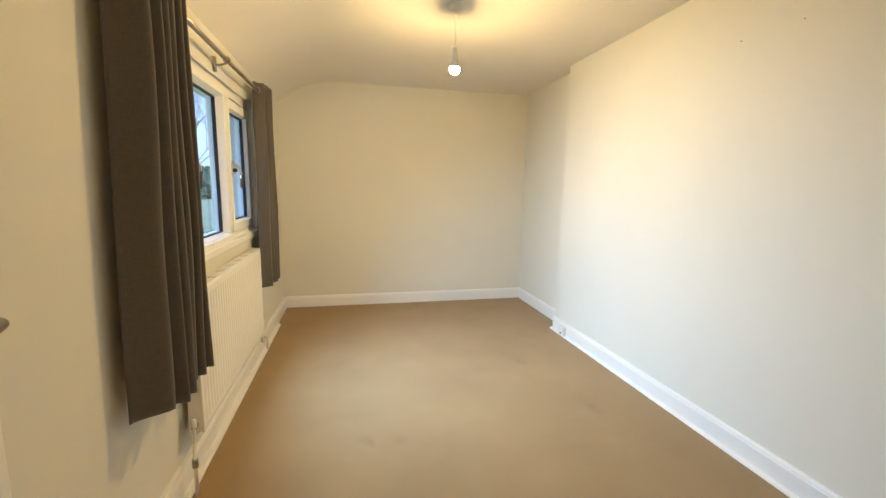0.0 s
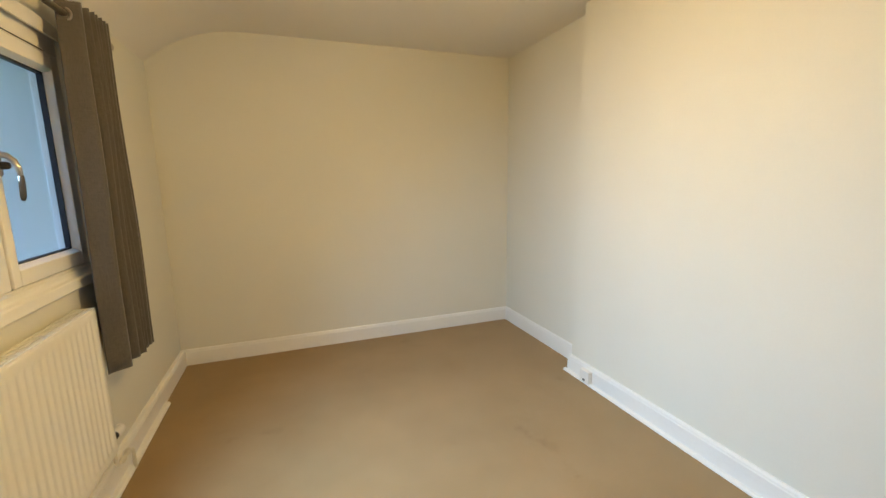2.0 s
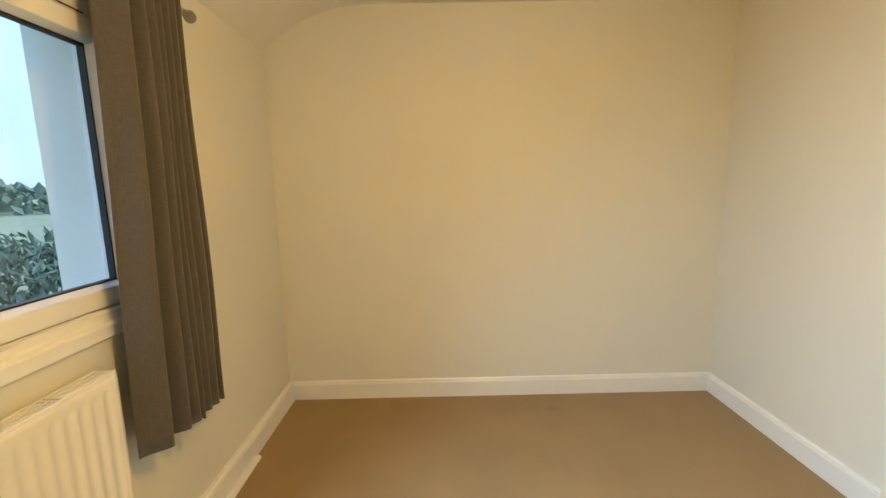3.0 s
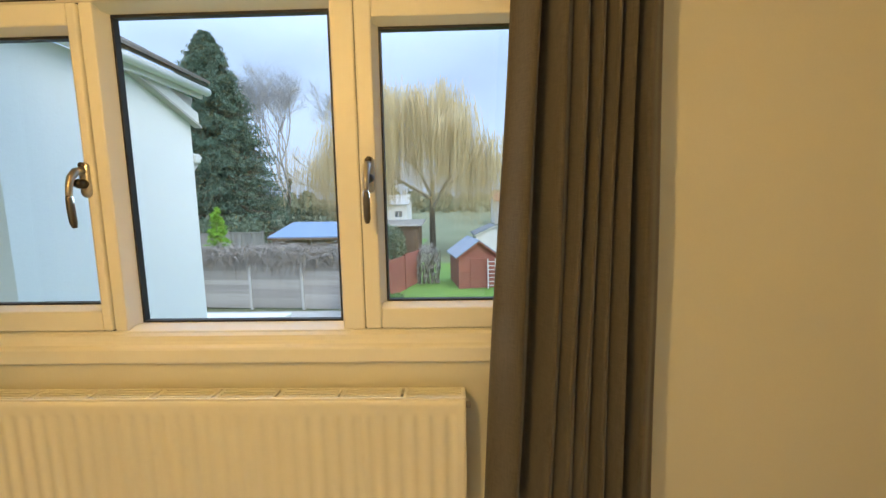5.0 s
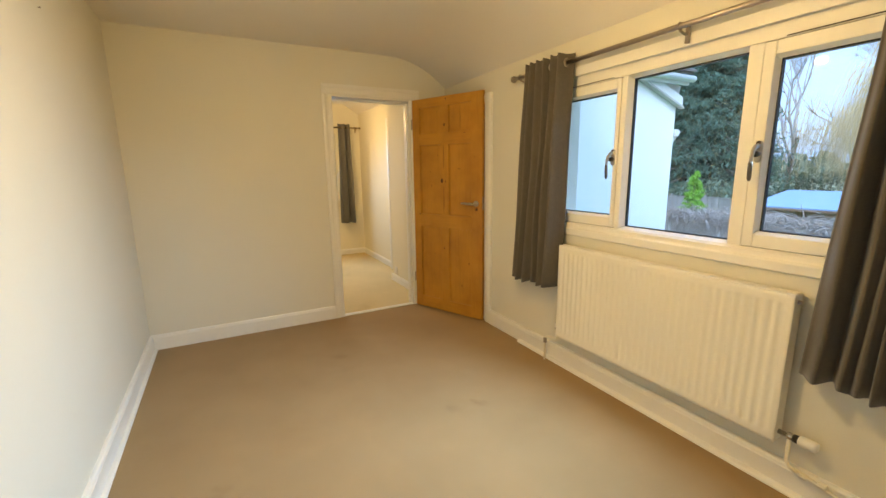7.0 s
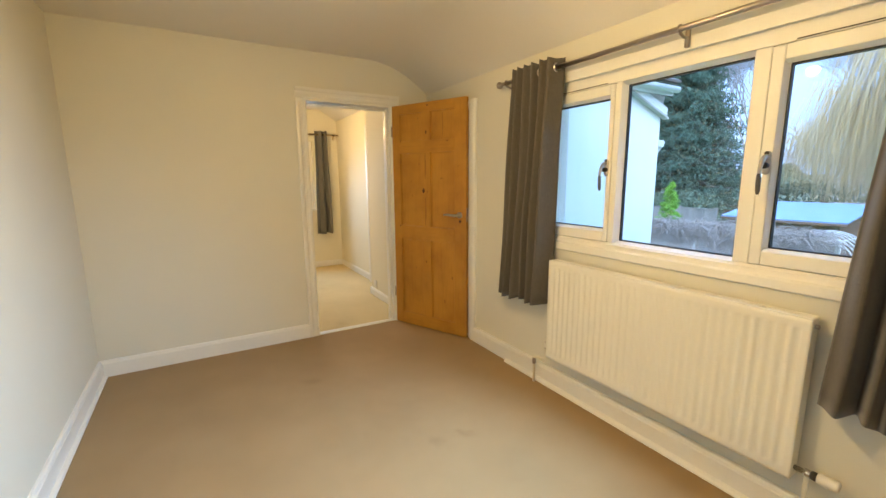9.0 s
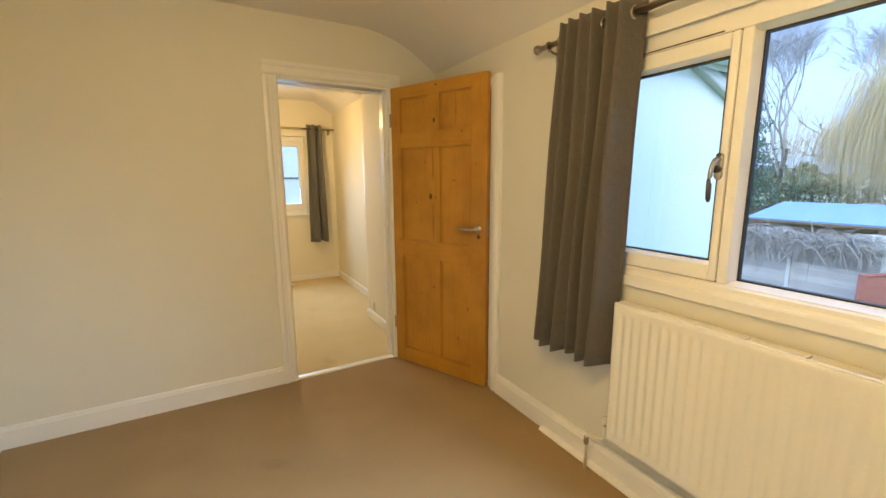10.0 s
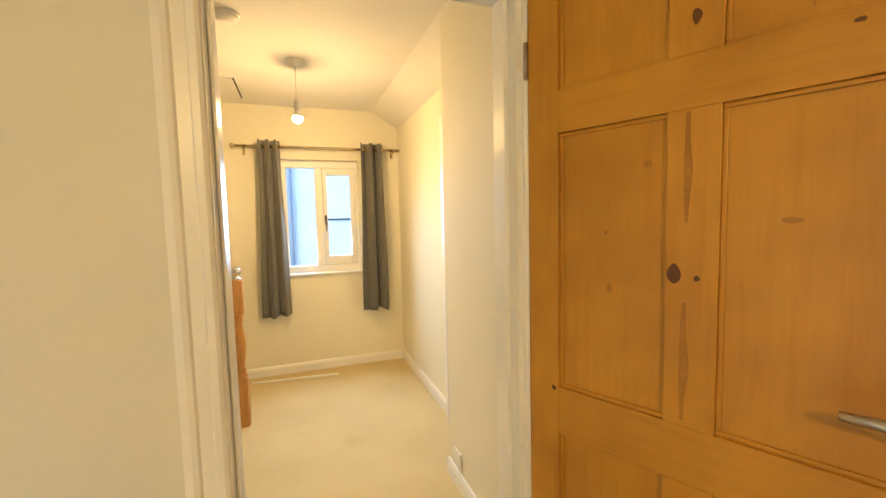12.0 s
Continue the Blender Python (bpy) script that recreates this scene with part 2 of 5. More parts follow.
def part(name, bm, mat, parent, label="", smooth=False):
    """One mesh under a thing or part; its points are given in the world."""
    bmesh.ops.translate(bm, verts=bm.verts, vec=-root_at(parent))
    ob = new(name, mesh_of(bm, name, mat, smooth))
    ob.parent = parent
    return tagged(ob, label) if label else ob


def box(x0, x1, y0, y1, z0, z1, bevel=0.0, bm=None):
    """A box, or one more box in bm."""
    b = bmesh.new()
    bmesh.ops.create_cube(b, size=1)
    for v in b.verts:
        v.co = Vector(((x0 + x1) / 2 + v.co.x * (x1 - x0), (y0 + y1) / 2 + v.co.y * (y1 - y0), (z0 + z1) / 2 + v.co.z * (z1 - z0)))
    if bevel:
        bmesh.ops.bevel(b, geom=b.edges[:], offset=bevel, segments=2, profile=0.5, affect="EDGES")
    return b if bm is None else merge(bm, b)


def merge(bm, other):
    me = bpy.data.meshes.new("tmp")
    other.to_mesh(me)
    other.free()
    bm.from_mesh(me)
    bpy.data.meshes.remove(me)
    return bm


def turned(profile, at, segments=24, axis="Z"):
    """A body of revolution from (radius, height) pairs, along an axis through at."""
    b = bmesh.new()
    rings = []
    for r, h in profile:
        rings.append([b.verts.new((max(r, 1e-4) * math.cos(2 * math.pi * k / segments), max(r, 1e-4) * math.sin(2 * math.pi * k / segments), h)) for k in range(segments)])
    for q, s in zip(rings, rings[1:]):
        for k in range(segments):
            b.faces.new((q[k], q[(k + 1) % segments], s[(k + 1) % segments], s[k]))
    b.faces.new(rings[0][::-1])
    b.faces.new(rings[-1])
    turn = {"Z": Matrix(), "Y": Matrix.Rotation(radians(-90), 4, "X"), "X": Matrix.Rotation(radians(90), 4, "Y")}[axis]
    bmesh.ops.transform(b, matrix=Matrix.Translation(at) @ turn, verts=b.verts)
    return b


def tube(points, radius, segments=10, bm=None):
    """A pipe along points; radius may be a list."""
    b = bmesh.new() if bm is None else bm
    pts = [Vector(p) for p in points]
    rad = radius if isinstance(radius, (list, tuple)) else [radius] * len(pts)
    rings, side = [], None
    for i, p in enumerate(pts):
        d = (pts[min(i + 1, len(pts) - 1)] - pts[max(i - 1, 0)]).normalized()
        if side is None:
            side = d.orthogonal().normalized()
        side = (side - d * side.dot(d)).normalized()
        up = d.cross(side)
        rings.append([b.verts.new(p + rad[i] * (math.cos(2 * math.pi * k / segments) * side + math.sin(2 * math.pi * k / segments) * up)) for k in range(segments)])
    for q, s in zip(rings, rings[1:]):
        for k in range(segments):
            b.faces.new((q[k], q[(k + 1) % segments], s[(k + 1) % segments], s[k]))
    b.faces.new(rings[0][::-1])
    b.faces.new(rings[-1])
    return b


def ring(at, big, small, axis="Y", n=20, k=8):
    b = bmesh.new()
    vs = []
    for i in range(n):
        a = 2 * math.pi * i / n
        vs.append([])
        for j in range(k):
            c = 2 * math.pi * j / k
            r = big + small * math.cos(c)
            q = (r * math.cos(a), small * math.sin(c), r * math.sin(a)) if axis == "Y" else (small * math.sin(c), r * math.cos(a), r * math.sin(a)) if axis == "X" else (r * math.cos(a), r * math.sin(a), small * math.sin(c))
            vs[-1].append(b.verts.new(Vector(at) + Vector(q)))
    for i in range(n):
        for j in range(k):
            b.faces.new((vs[i][j], vs[(i + 1) % n][j], vs[(i + 1) % n][(j + 1) % k], vs[i][(j + 1) % k]))
    bmesh.ops.recalc_face_normals(b, faces=b.faces)
    return b


def prism(profile, axis, a, b_):
    """A profile of 2D points carried along an axis from a to b_: for "Y" the points are (x, z), for "X" (y, z), for "Z" (x, y)."""
    b = bmesh.new()
    put = {"Y": lambda p, s: (p[0], s, p[1]), "X": lambda p, s: (s, p[0], p[1]), "Z": lambda p, s: (p[0], p[1], s)}[axis]
    one, two = [b.verts.new(put(p, a)) for p in profile], [b.verts.new(put(p, b_)) for p in profile]
    n = len(profile)
    for i in range(n):
        b.faces.new((one[i], one[(i + 1) % n], two[(i + 1) % n], two[i]))
    b.faces.new(one[::-1])
    b.faces.new(two)
    bmesh.ops.recalc_face_normals(b, faces=b.faces)
    return b


# ---------- bedroom shell ----------
TOP = 2.62
CEIL = 2.365
bm = box(-0.33, -0.03, -0.12, 0.05, -0.05, TOP)
for q in ((-0.33, -0.03, 0.05, 0.765, 1.905, TOP), (-0.33, -0.14, 0.05, 0.765, -0.05, 1.905), (-0.33, -0.03, 0.765, 1.475, -0.05, TOP), (-0.33, -0.03, 1.475, 3.285, -0.05, 0.955),
          (-0.33, -0.03, 1.475, 3.285, 1.925, TOP), (-0.33, -0.03, 3.285, 4.405, -0.05, TOP)):
    box(*q, bm=bm)
setting("wall_window", bm, M_WALL, "cream painted plaster wall around the wide window", "wall")
setting("wall_far", box(-0.33, 2.95, 4.405, 4.62, -0.05, TOP), M_WALL, "bare cream painted end wall of the bedroom", "wall")
setting("wall_right", box(2.68, 2.95, 3.265, 4.405, -0.05, TOP), M_WALL, "cream painted alcove wall beside the chimney breast", "wall")
setting("wall_chimney_breast", box(2.565, 2.95, -0.12, 3.265, -0.05, TOP, 0), M_WALL, "cream painted chimney breast wall facing the window", "wall")
bm = box(1.09, 2.565, -0.12, 0, -0.05, TOP)
box(-0.03, 0.335, -0.12, 0, -0.05, TOP, bm=bm)
box(0.335, 1.09, -0.12, 0, 2.0, TOP, bm=bm)
setting("wall_door", bm, M_WALL, "cream painted bedroom wall with the doorway in it", "wall")
setting("floor", box(-0.05, 2.7, -0.035, 4.42, -0.08, 0), M_CARPET, "short-pile brown fitted carpet with faint stains", "carpet")
cove = [(-0.05, 2.12)]
for k in range(33):
    w = k / 32
    cove.append((-0.03 + 0.63 * w, 2.125 + (CEIL - 2.125) * (1 - (1 - w) ** 2.3)))
cove += [(2.7, CEIL), (2.7, TOP + 0.02), (-0.05, TOP + 0.02)]
setting("ceiling", prism(cove, "Y", -0.02, 4.43), M_CEIL, "off-white ceiling coved down to the window wall", "ceiling")


def skirting(name, wall, sign, axis, a, b_, t=0.02, h=0.121, label="white gloss painted skirting board"):
    """A skirting board on the plane wall, standing out by t towards sign, from a to b_ along axis."""
    prof = [(0, 0.0), (t, 0.0), (t, h - 0.022), (t - 0.003, h - 0.018), (t - 0.004, h - 0.008), (t - 0.009, h - 0.001), (t - 0.013, h), (0, h)]
    return setting(name, prism([(wall + sign * d, z) for d, z in prof], axis, a, b_), M_SKIRT, label, "skirting")


skirting("baseboard", -0.03, 1, "Y", 0.825, 4.405, 0.03)
skirting("baseboard", 4.405, -1, "X", 0.0, 2.68, 0.016)
skirting("baseboard", 2.68, -1, "Y", 3.285, 4.389, 0.018)
skirting("baseboard", 3.265, 1, "X", 2.545, 2.68, 0.018)
skirting("baseboard", 2.565, -1, "Y", 0.016, 3.265, 0.02)
skirting("baseboard", 0.0, 1, "X", 1.16, 2.565, 0.016)
setting("trim", prism([(0.0, 0), (0.028, 0), (0.027, 0.008), (0.02, 0.016), (0.0, 0.019)], "Y", 1.27, 3.82), M_SKIRT, "white painted bead along the foot of the skirting", "bead")
setting("trim", prism([(2.545, 0), (2.525, 0), (2.526, 0.008), (2.532, 0.014), (2.545, 0.016)], "Y", 0.02, 3.30), M_SKIRT, "white painted bead along the foot of the skirting", "bead")

# the chimney breast is a little out of square with the window wall
for o in scene.objects:
    if o.type == "MESH" and o.name != "ceiling" and o.name != "floor":
        for v in o.data.vertices:
            if 2.5 < v.co.x < 2.57 and v.co.y < 3.31:
                v.co.x += 0.024 * (1 - v.co.y / 3.28)

# doorway: lining, stops, moulded architrave, threshold
setting("door_frame_lining", box(1.074, 1.09, -0.122, 0.002, 0, 2.0, 0.001), M_GLOSS, "white gloss painted door lining", "door frame")
setting("door_frame_lining", box(0.335, 0.358, -0.122, 0.002, 0, 2.0, 0.001), M_GLOSS, "white gloss painted door lining", "door frame")
setting("door_frame_lining", box(0.358, 1.074, -0.122, 0.002, 1.985, 2.0, 0.001), M_UPVC, "white gloss painted door lining", "door frame")
setting("door_frame_stop", box(1.065, 1.074, -0.105, -0.04, 0, 1.972, 0.002), M_GLOSS, "white gloss painted door stop", "door frame")
setting("door_frame_stop", box(0.358, 0.372, -0.105, -0.04, 0, 1.972, 0.002), M_GLOSS, "white gloss painted door stop", "door frame")
setting("door_frame_stop", box(0.358, 1.074, -0.105, -0.04, 1.962, 1.972, 0.002), M_UPVC, "white gloss painted door stop", "door frame")
AP = [(0, 0), (0, 0.012), (0.008, 0.017), (0.022, 0.017), (0.026, 0.013), (0.05, 0.015), (0.055, 0.021), (0.066, 0.024), (0.082, 0.022), (0.082, 0)]
for side, far_z in ((1, 2.002), (-1, 2.002)):
    edge = 1.077 if side > 0 else 0.341
    setting("architrave", prism([(edge + side * d, p) for d, p in AP], "Z", 0, far_z), M_GLOSS, "white gloss moulded architrave", "door frame")
    edge = 1.077 if side > 0 else 0.341
    setting("architrave_landing_side", prism([(edge + side * d, -0.12 - p) for d, p in AP], "Z", 0, far_z), M_GLOSS, "white gloss moulded architrave", "door frame")
setting("architrave", prism([(p, 2.003 + d) for d, p in AP], "X", 0.259, 1.159), M_GLOSS, "white gloss moulded architrave", "door frame")
setting("threshold", prism([(-0.052, 0), (-0.05, 0.008), (-0.035, 0.011), (-0.012, 0.011), (0.002, 0.008), (0.004, 0.0)], "X", 0.358, 1.074), M_GLOSS, "pale threshold strip between the two carpets", "threshold")

# cupboard doorway in the window wall, behind the open door
setting("cupboard_architrave", prism([(-0.03, 0.765), (-0.006, 0.765), (-0.001, 0.77), (0.0, 0.79), (-0.003, 0.81), (-0.01, 0.822), (-0.03, 0.824)], "Z", 0, 1.965), M_GLOSS, "white gloss frame of a cupboard beside the door", "door frame")
setting("cupboard_architrave", prism([(-0.03, 1.905), (-0.006, 1.905), (0.0, 1.925), (-0.003, 1.95), (-0.01, 1.963), (-0.03, 1.965)], "Y", 0.02, 0.764), M_GLOSS, "white gloss frame of a cupboard beside the door", "door frame")
cup = thing("cupboard_door", (-0.08, 0.4, 0), "closed dark pine cupboard door in a white frame", "door")
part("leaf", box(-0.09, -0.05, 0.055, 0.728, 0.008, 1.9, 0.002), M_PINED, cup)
setting("cupboard_lining", box(-0.12, -0.012, 0.73, 0.7645, 0, 1.905, 0.003), M_GLOSS, "white gloss lining of the cupboard opening", "door frame")
for a, c in ((0.1, 0.37), (0.45, 0.7)):
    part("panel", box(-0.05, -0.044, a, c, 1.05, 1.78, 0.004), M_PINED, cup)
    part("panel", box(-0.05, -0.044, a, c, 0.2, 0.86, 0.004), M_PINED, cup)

# ---------- open pine door ----------
DOOR_W, DOOR_H, DOOR_T = 0.785, 1.982, 0.036
door = thing("pine_door", (0.338, 0.028, 0.008), "open six-panel waxed pine door with dark knots", "door")
door.rotation_euler = (0, 0, math.atan2(0.917, -0.4) - radians(90))


def door_part(name, u0, u1, z0, z1, mat, d0=0.0, d1=DOOR_T, bevel=0.002, label=""):
    """A piece of the leaf: u from the hinge along the width, d back from the visible face."""
    ob = new(name, mesh_of(box(-d1, -d0, u0, u1, z0, z1, bevel), name, mat))
    ob.parent = door
    return tagged(ob, label) if label else ob


SL, SR, MU = 0.085, 0.112, 0.094
mid = SL + (DOOR_W - SL - SR) / 2
door_part("stile", 0, SL, 0, DOOR_H, M_PINEV)
door_part("stile", DOOR_W - SR, DOOR_W, 0, DOOR_H, M_PINEV)
for z0, z1 in ((1.905, DOOR_H), (1.57, 1.672), (0.812, 0.932), (0, 0.11)):
    door_part("rail", SL, DOOR_W - SR, z0, z1, M_PINEH, bevel=0.0015)
for z0, z1 in ((1.672, 1.905), (0.932, 1.57), (0.11, 0.812)):
    door_part("muntin", mid - MU / 2, mid + MU / 2, z0, z1, M_PINEV, bevel=0.0015)
    for u0, u1 in ((SL, mid - MU / 2), (mid + MU / 2, DOOR_W - SR)):
        door_part("panel", u0, u1, z0, z1, M_PINEV, 0.015, DOOR_T - 0.011, 0)
        # stuck moulding round the panel, on the visible face
        b = bmesh.new()
        for a0, a1, b0, b1 in ((u0, u1, z0, z0 + 0.009), (u0, u1, z1 - 0.009, z1), (u0, u0 + 0.009, z0 + 0.009, z1 - 0.009), (u1 - 0.009, u1, z0 + 0.009, z1 - 0.009)):
            box(-0.015, -0.009, a0, a1, b0, b1, 0.002, bm=b)
        ob = new("moulding", mesh_of(b, "moulding", M_PINEV))
        ob.parent = door
# knots: (along, up, half width, half height, depth of the face, dark or faint)
KNOTS = ((mid - 0.030, 1.247, 0.017, 0.021, 0, M_KNOT), (mid + 0.012, 1.240, 0.007, 0.007, 0, M_KNOT), (mid + 0.05, 1.25, 0.007, 0.009, 0.015, M_KNOT), (mid + 0.003, 1.738, 0.011, 0.017, 0, M_KNOT),
         (mid - 0.01, 0.62, 0.006, 0.010, 0, M_KNOT), (0.073, 0.927, 0.008, 0.008, 0, M_KNOT), (0.53, 1.352, 0.02, 0.006, 0.015, M_FAINT), (0.20, 1.328, 0.006, 0.007, 0.015, M_FAINT), (0.56, 0.28, 0.010, 0.02, 0.015, M_FAINT),
         (0.40, 1.955, 0.012, 0.008, 0, M_KNOT), (0.60, 1.655, 0.009, 0.006, 0, M_KNOT), (0.71, 1.45, 0.006, 0.007, 0, M_FAINT), (0.42, 0.35, 0.006, 0.006, 0, M_FAINT), (0.285, 1.86, 0.006, 0.006, 0.015, M_KNOT),
         (0.46, 1.80, 0.010, 0.010, 0.015, M_FAINT), (0.29, 1.475, 0.011, 0.011, 0.015, M_FAINT), (0.21, 1.20, 0.009, 0.012, 0.015, M_FAINT), (0.64, 0.50, 0.012, 0.016, 0.015, M_FAINT), (0.24, 0.55, 0.009, 0.008, 0.015, M_FAINT))
for u, z, ru, rz, d, kmat in KNOTS:
    b = turned([(1.0, 0), (0.8, 0.5), (0.3, 0.8), (0.0, 0.85)], (0, 0, 0), 16, "X")
    for v in b.verts:
        v.co.z *= 1 + 0.25 * math.sin(2.3 * v.co.y + 40 * u)
        v.co.y *= 1 - 0.3 * v.co.z * math.cos(31 * z)
    bmesh.ops.transform(b, matrix=Matrix.Translation((-d - 0.0006, u, z)) @ Matrix.Diagonal((0.0012, ru, rz, 1)), verts=b.verts)
    ob = new("knot", mesh_of(b, "knot", kmat))
    ob.parent = door
# resin streaks up the middle muntin and one in the top panel
for u, z0, z1, d, hw in ((mid - 0.012, 0.945, 1.19, 0, 0.010), (mid - 0.010, 1.35, 1.565, 0, 0.009), (0.545, 1.70, 1.89, 0.015, 0.006)):
    n_ = 9
    right = [(u + hw * (0.5 + 0.5 * math.sin(math.pi * k / (n_ - 1))) * (1 + 0.25 * math.sin(5 * k)), z0 + (z1 - z0) * k / (n_ - 1)) for k in range(n_)]
    left = [(u - hw * 0.55 * (0.4 + 0.6 * math.sin(math.pi * k / (n_ - 1))), z0 + (z1 - z0) * k / (n_ - 1)) for k in range(n_)][::-1]
    ob = new("streak", mesh_of(prism(right + left, "X", -d - 0.001, -d + 0.0006), "streak", M_FAINT))
    ob.parent = door
# lever handle and latch plate
hz, hu = 1.05, DOOR_W - 0.06
b = turned([(0.026, 0), (0.026, 0.006), (0.022, 0.009), (0.012, 0.011), (0.011, 0.045)], (0, hu, hz), 20, "X")
rose_ = new("handle", mesh_of(b, "handle", M_HANDLE, True))
rose_.parent = door
tagged(rose_, "worn chrome lever handle")
b = tube([(0.045, hu, hz), (0.052, hu - 0.012, hz), (0.053, hu - 0.04, hz + 0.001), (0.052, hu - 0.09, hz + 0.004), (0.050, hu - 0.125, hz + 0.003)], [0.011, 0.012, 0.0105, 0.009, 0.007], 12)
lv = new("lever", mesh_of(b, "lever", M_HANDLE, True))
lv.parent = rose_
b = turned([(0.013, 0), (0.013, 0.003), (0.006, 0.004)], (0, hu + 0.005, hz - 0.05), 14, "X")
ob = new("keyhole_mark", mesh_of(b, "keyhole_mark", M_KNOT))
ob.parent = door
door_part("latch_plate", DOOR_W - 0.0005, DOOR_W + 0.0012, 1.0, 1.11, M_NICKEL, 0.008, 0.028, 0, "worn nickel latch plate")
b = turned([(0.026, 0), (0.026, -0.008), (0.011, -0.011), (0.011, -0.045)], (-DOOR_T, hu, hz), 20, "X")
bmesh.ops.recalc_face_normals(b, faces=b.faces)
hb = new("handle", mesh_of(b, "handle", M_HANDLE, True))
hb.parent = door
b = tube([(-DOOR_T - 0.045, hu, hz), (-DOOR_T - 0.052, hu - 0.03, hz), (-DOOR_T - 0.05, hu - 0.125, hz)], [0.011, 0.0105, 0.007], 12)
ob = new("lever", mesh_of(b, "lever", M_HANDLE, True))
ob.parent = hb
for z in (0.25, 1.72):
    b = turned([(0.006, 0), (0.006, 0.09)], (0.004, -0.004, z), 10)
    ob = new("hinge", mesh_of(b, "hinge", M_NICKEL, True))
    ob.parent = door

# ---------- bedroom window ----------
WX0, WX1 = -0.135, -0.05
win = tagged(new("window_1"), "wide white plastic casement window with a fixed middle light", "window", kind="structure")
win.location = (-0.09, 2.38, 0.955)
FY0, FY1, FZ0, FZ1 = 1.475, 3.285, 0.957, 1.925


def rail(name, y0, y1, z0, z1, x0=WX0, x1=WX1, parent=None, bevel=0.004, mat=None):
    return part(name, box(x0, x1, y0, y1, z0, z1, bevel), mat or M_UPVC, parent or win)


rail("window_frame", FY0, FY1, FZ0, 1.0)
rail("window_frame", FY0, FY1, 1.845, FZ1)
rail("window_frame", FY0, FY0 + 0.045, 1.0, 1.845)
rail("window_frame", FY1 - 0.045, FY1, 1.0, 1.845)
rail("mullion", 2.048, 2.083, 1.0, 1.845)
rail("mullion", 2.676, 2.734, 1.0, 1.845)


def lit_pane(y0, y1, z0, z1, x, parent):
    """A pane with its black seal."""
    g = part("pane", box(x - 0.012, x - 0.008, y0 - 0.004, y1 + 0.004, z0 - 0.004, z1 + 0.004), M_GLASS, parent, "clear window glass")
    g.visible_shadow = False
    b = bmesh.new()
    for q in ((y0 - 0.006, y1 + 0.006, z0 - 0.006, z0 + 0.005), (y0 - 0.006, y1 + 0.006, z1 - 0.007, z1 + 0.006), (y0 - 0.006, y0 + 0.005, z0 + 0.005, z1 - 0.007), (y1 - 0.005, y1 + 0.006, z0 + 0.005, z1 - 0.007)):
        box(x - 0.016, x + 0.004, *q, bm=b)
    part("seal", b, M_SEAL, parent, "black rubber seal")


def bead(y0, y1, z0, z1, x0, x1, w, parent):
    """A sloped glazing bead round an opening, seen from the room."""
    b = bmesh.new()
    for prof, ax, a, c in (([(x0, z0), (x1, z0 - w), (x0, z0 - w)], "Y", y0 - w, y1 + w), ([(x0, z1), (x0, z1 + w), (x1, z1 + w)], "Y", y0 - w, y1 + w)):
        merge(b, prism(prof, ax, a, c))
    for prof in ([(x0, y0), (x0, y0 - w), (x1, y0 - w)], [(x0, y1), (x1, y1 + w), (x0, y1 + w)]):
        merge(b, prism(prof, "Z", z0, z1))
    part("bead", b, M_UPVC, parent)


lit_pane(2.096, 2.664, 1.012, 1.83, -0.095, win)
bead(2.096, 2.664, 1.012, 1.83, -0.092, -0.052, 0.013, win)


SF = -0.043


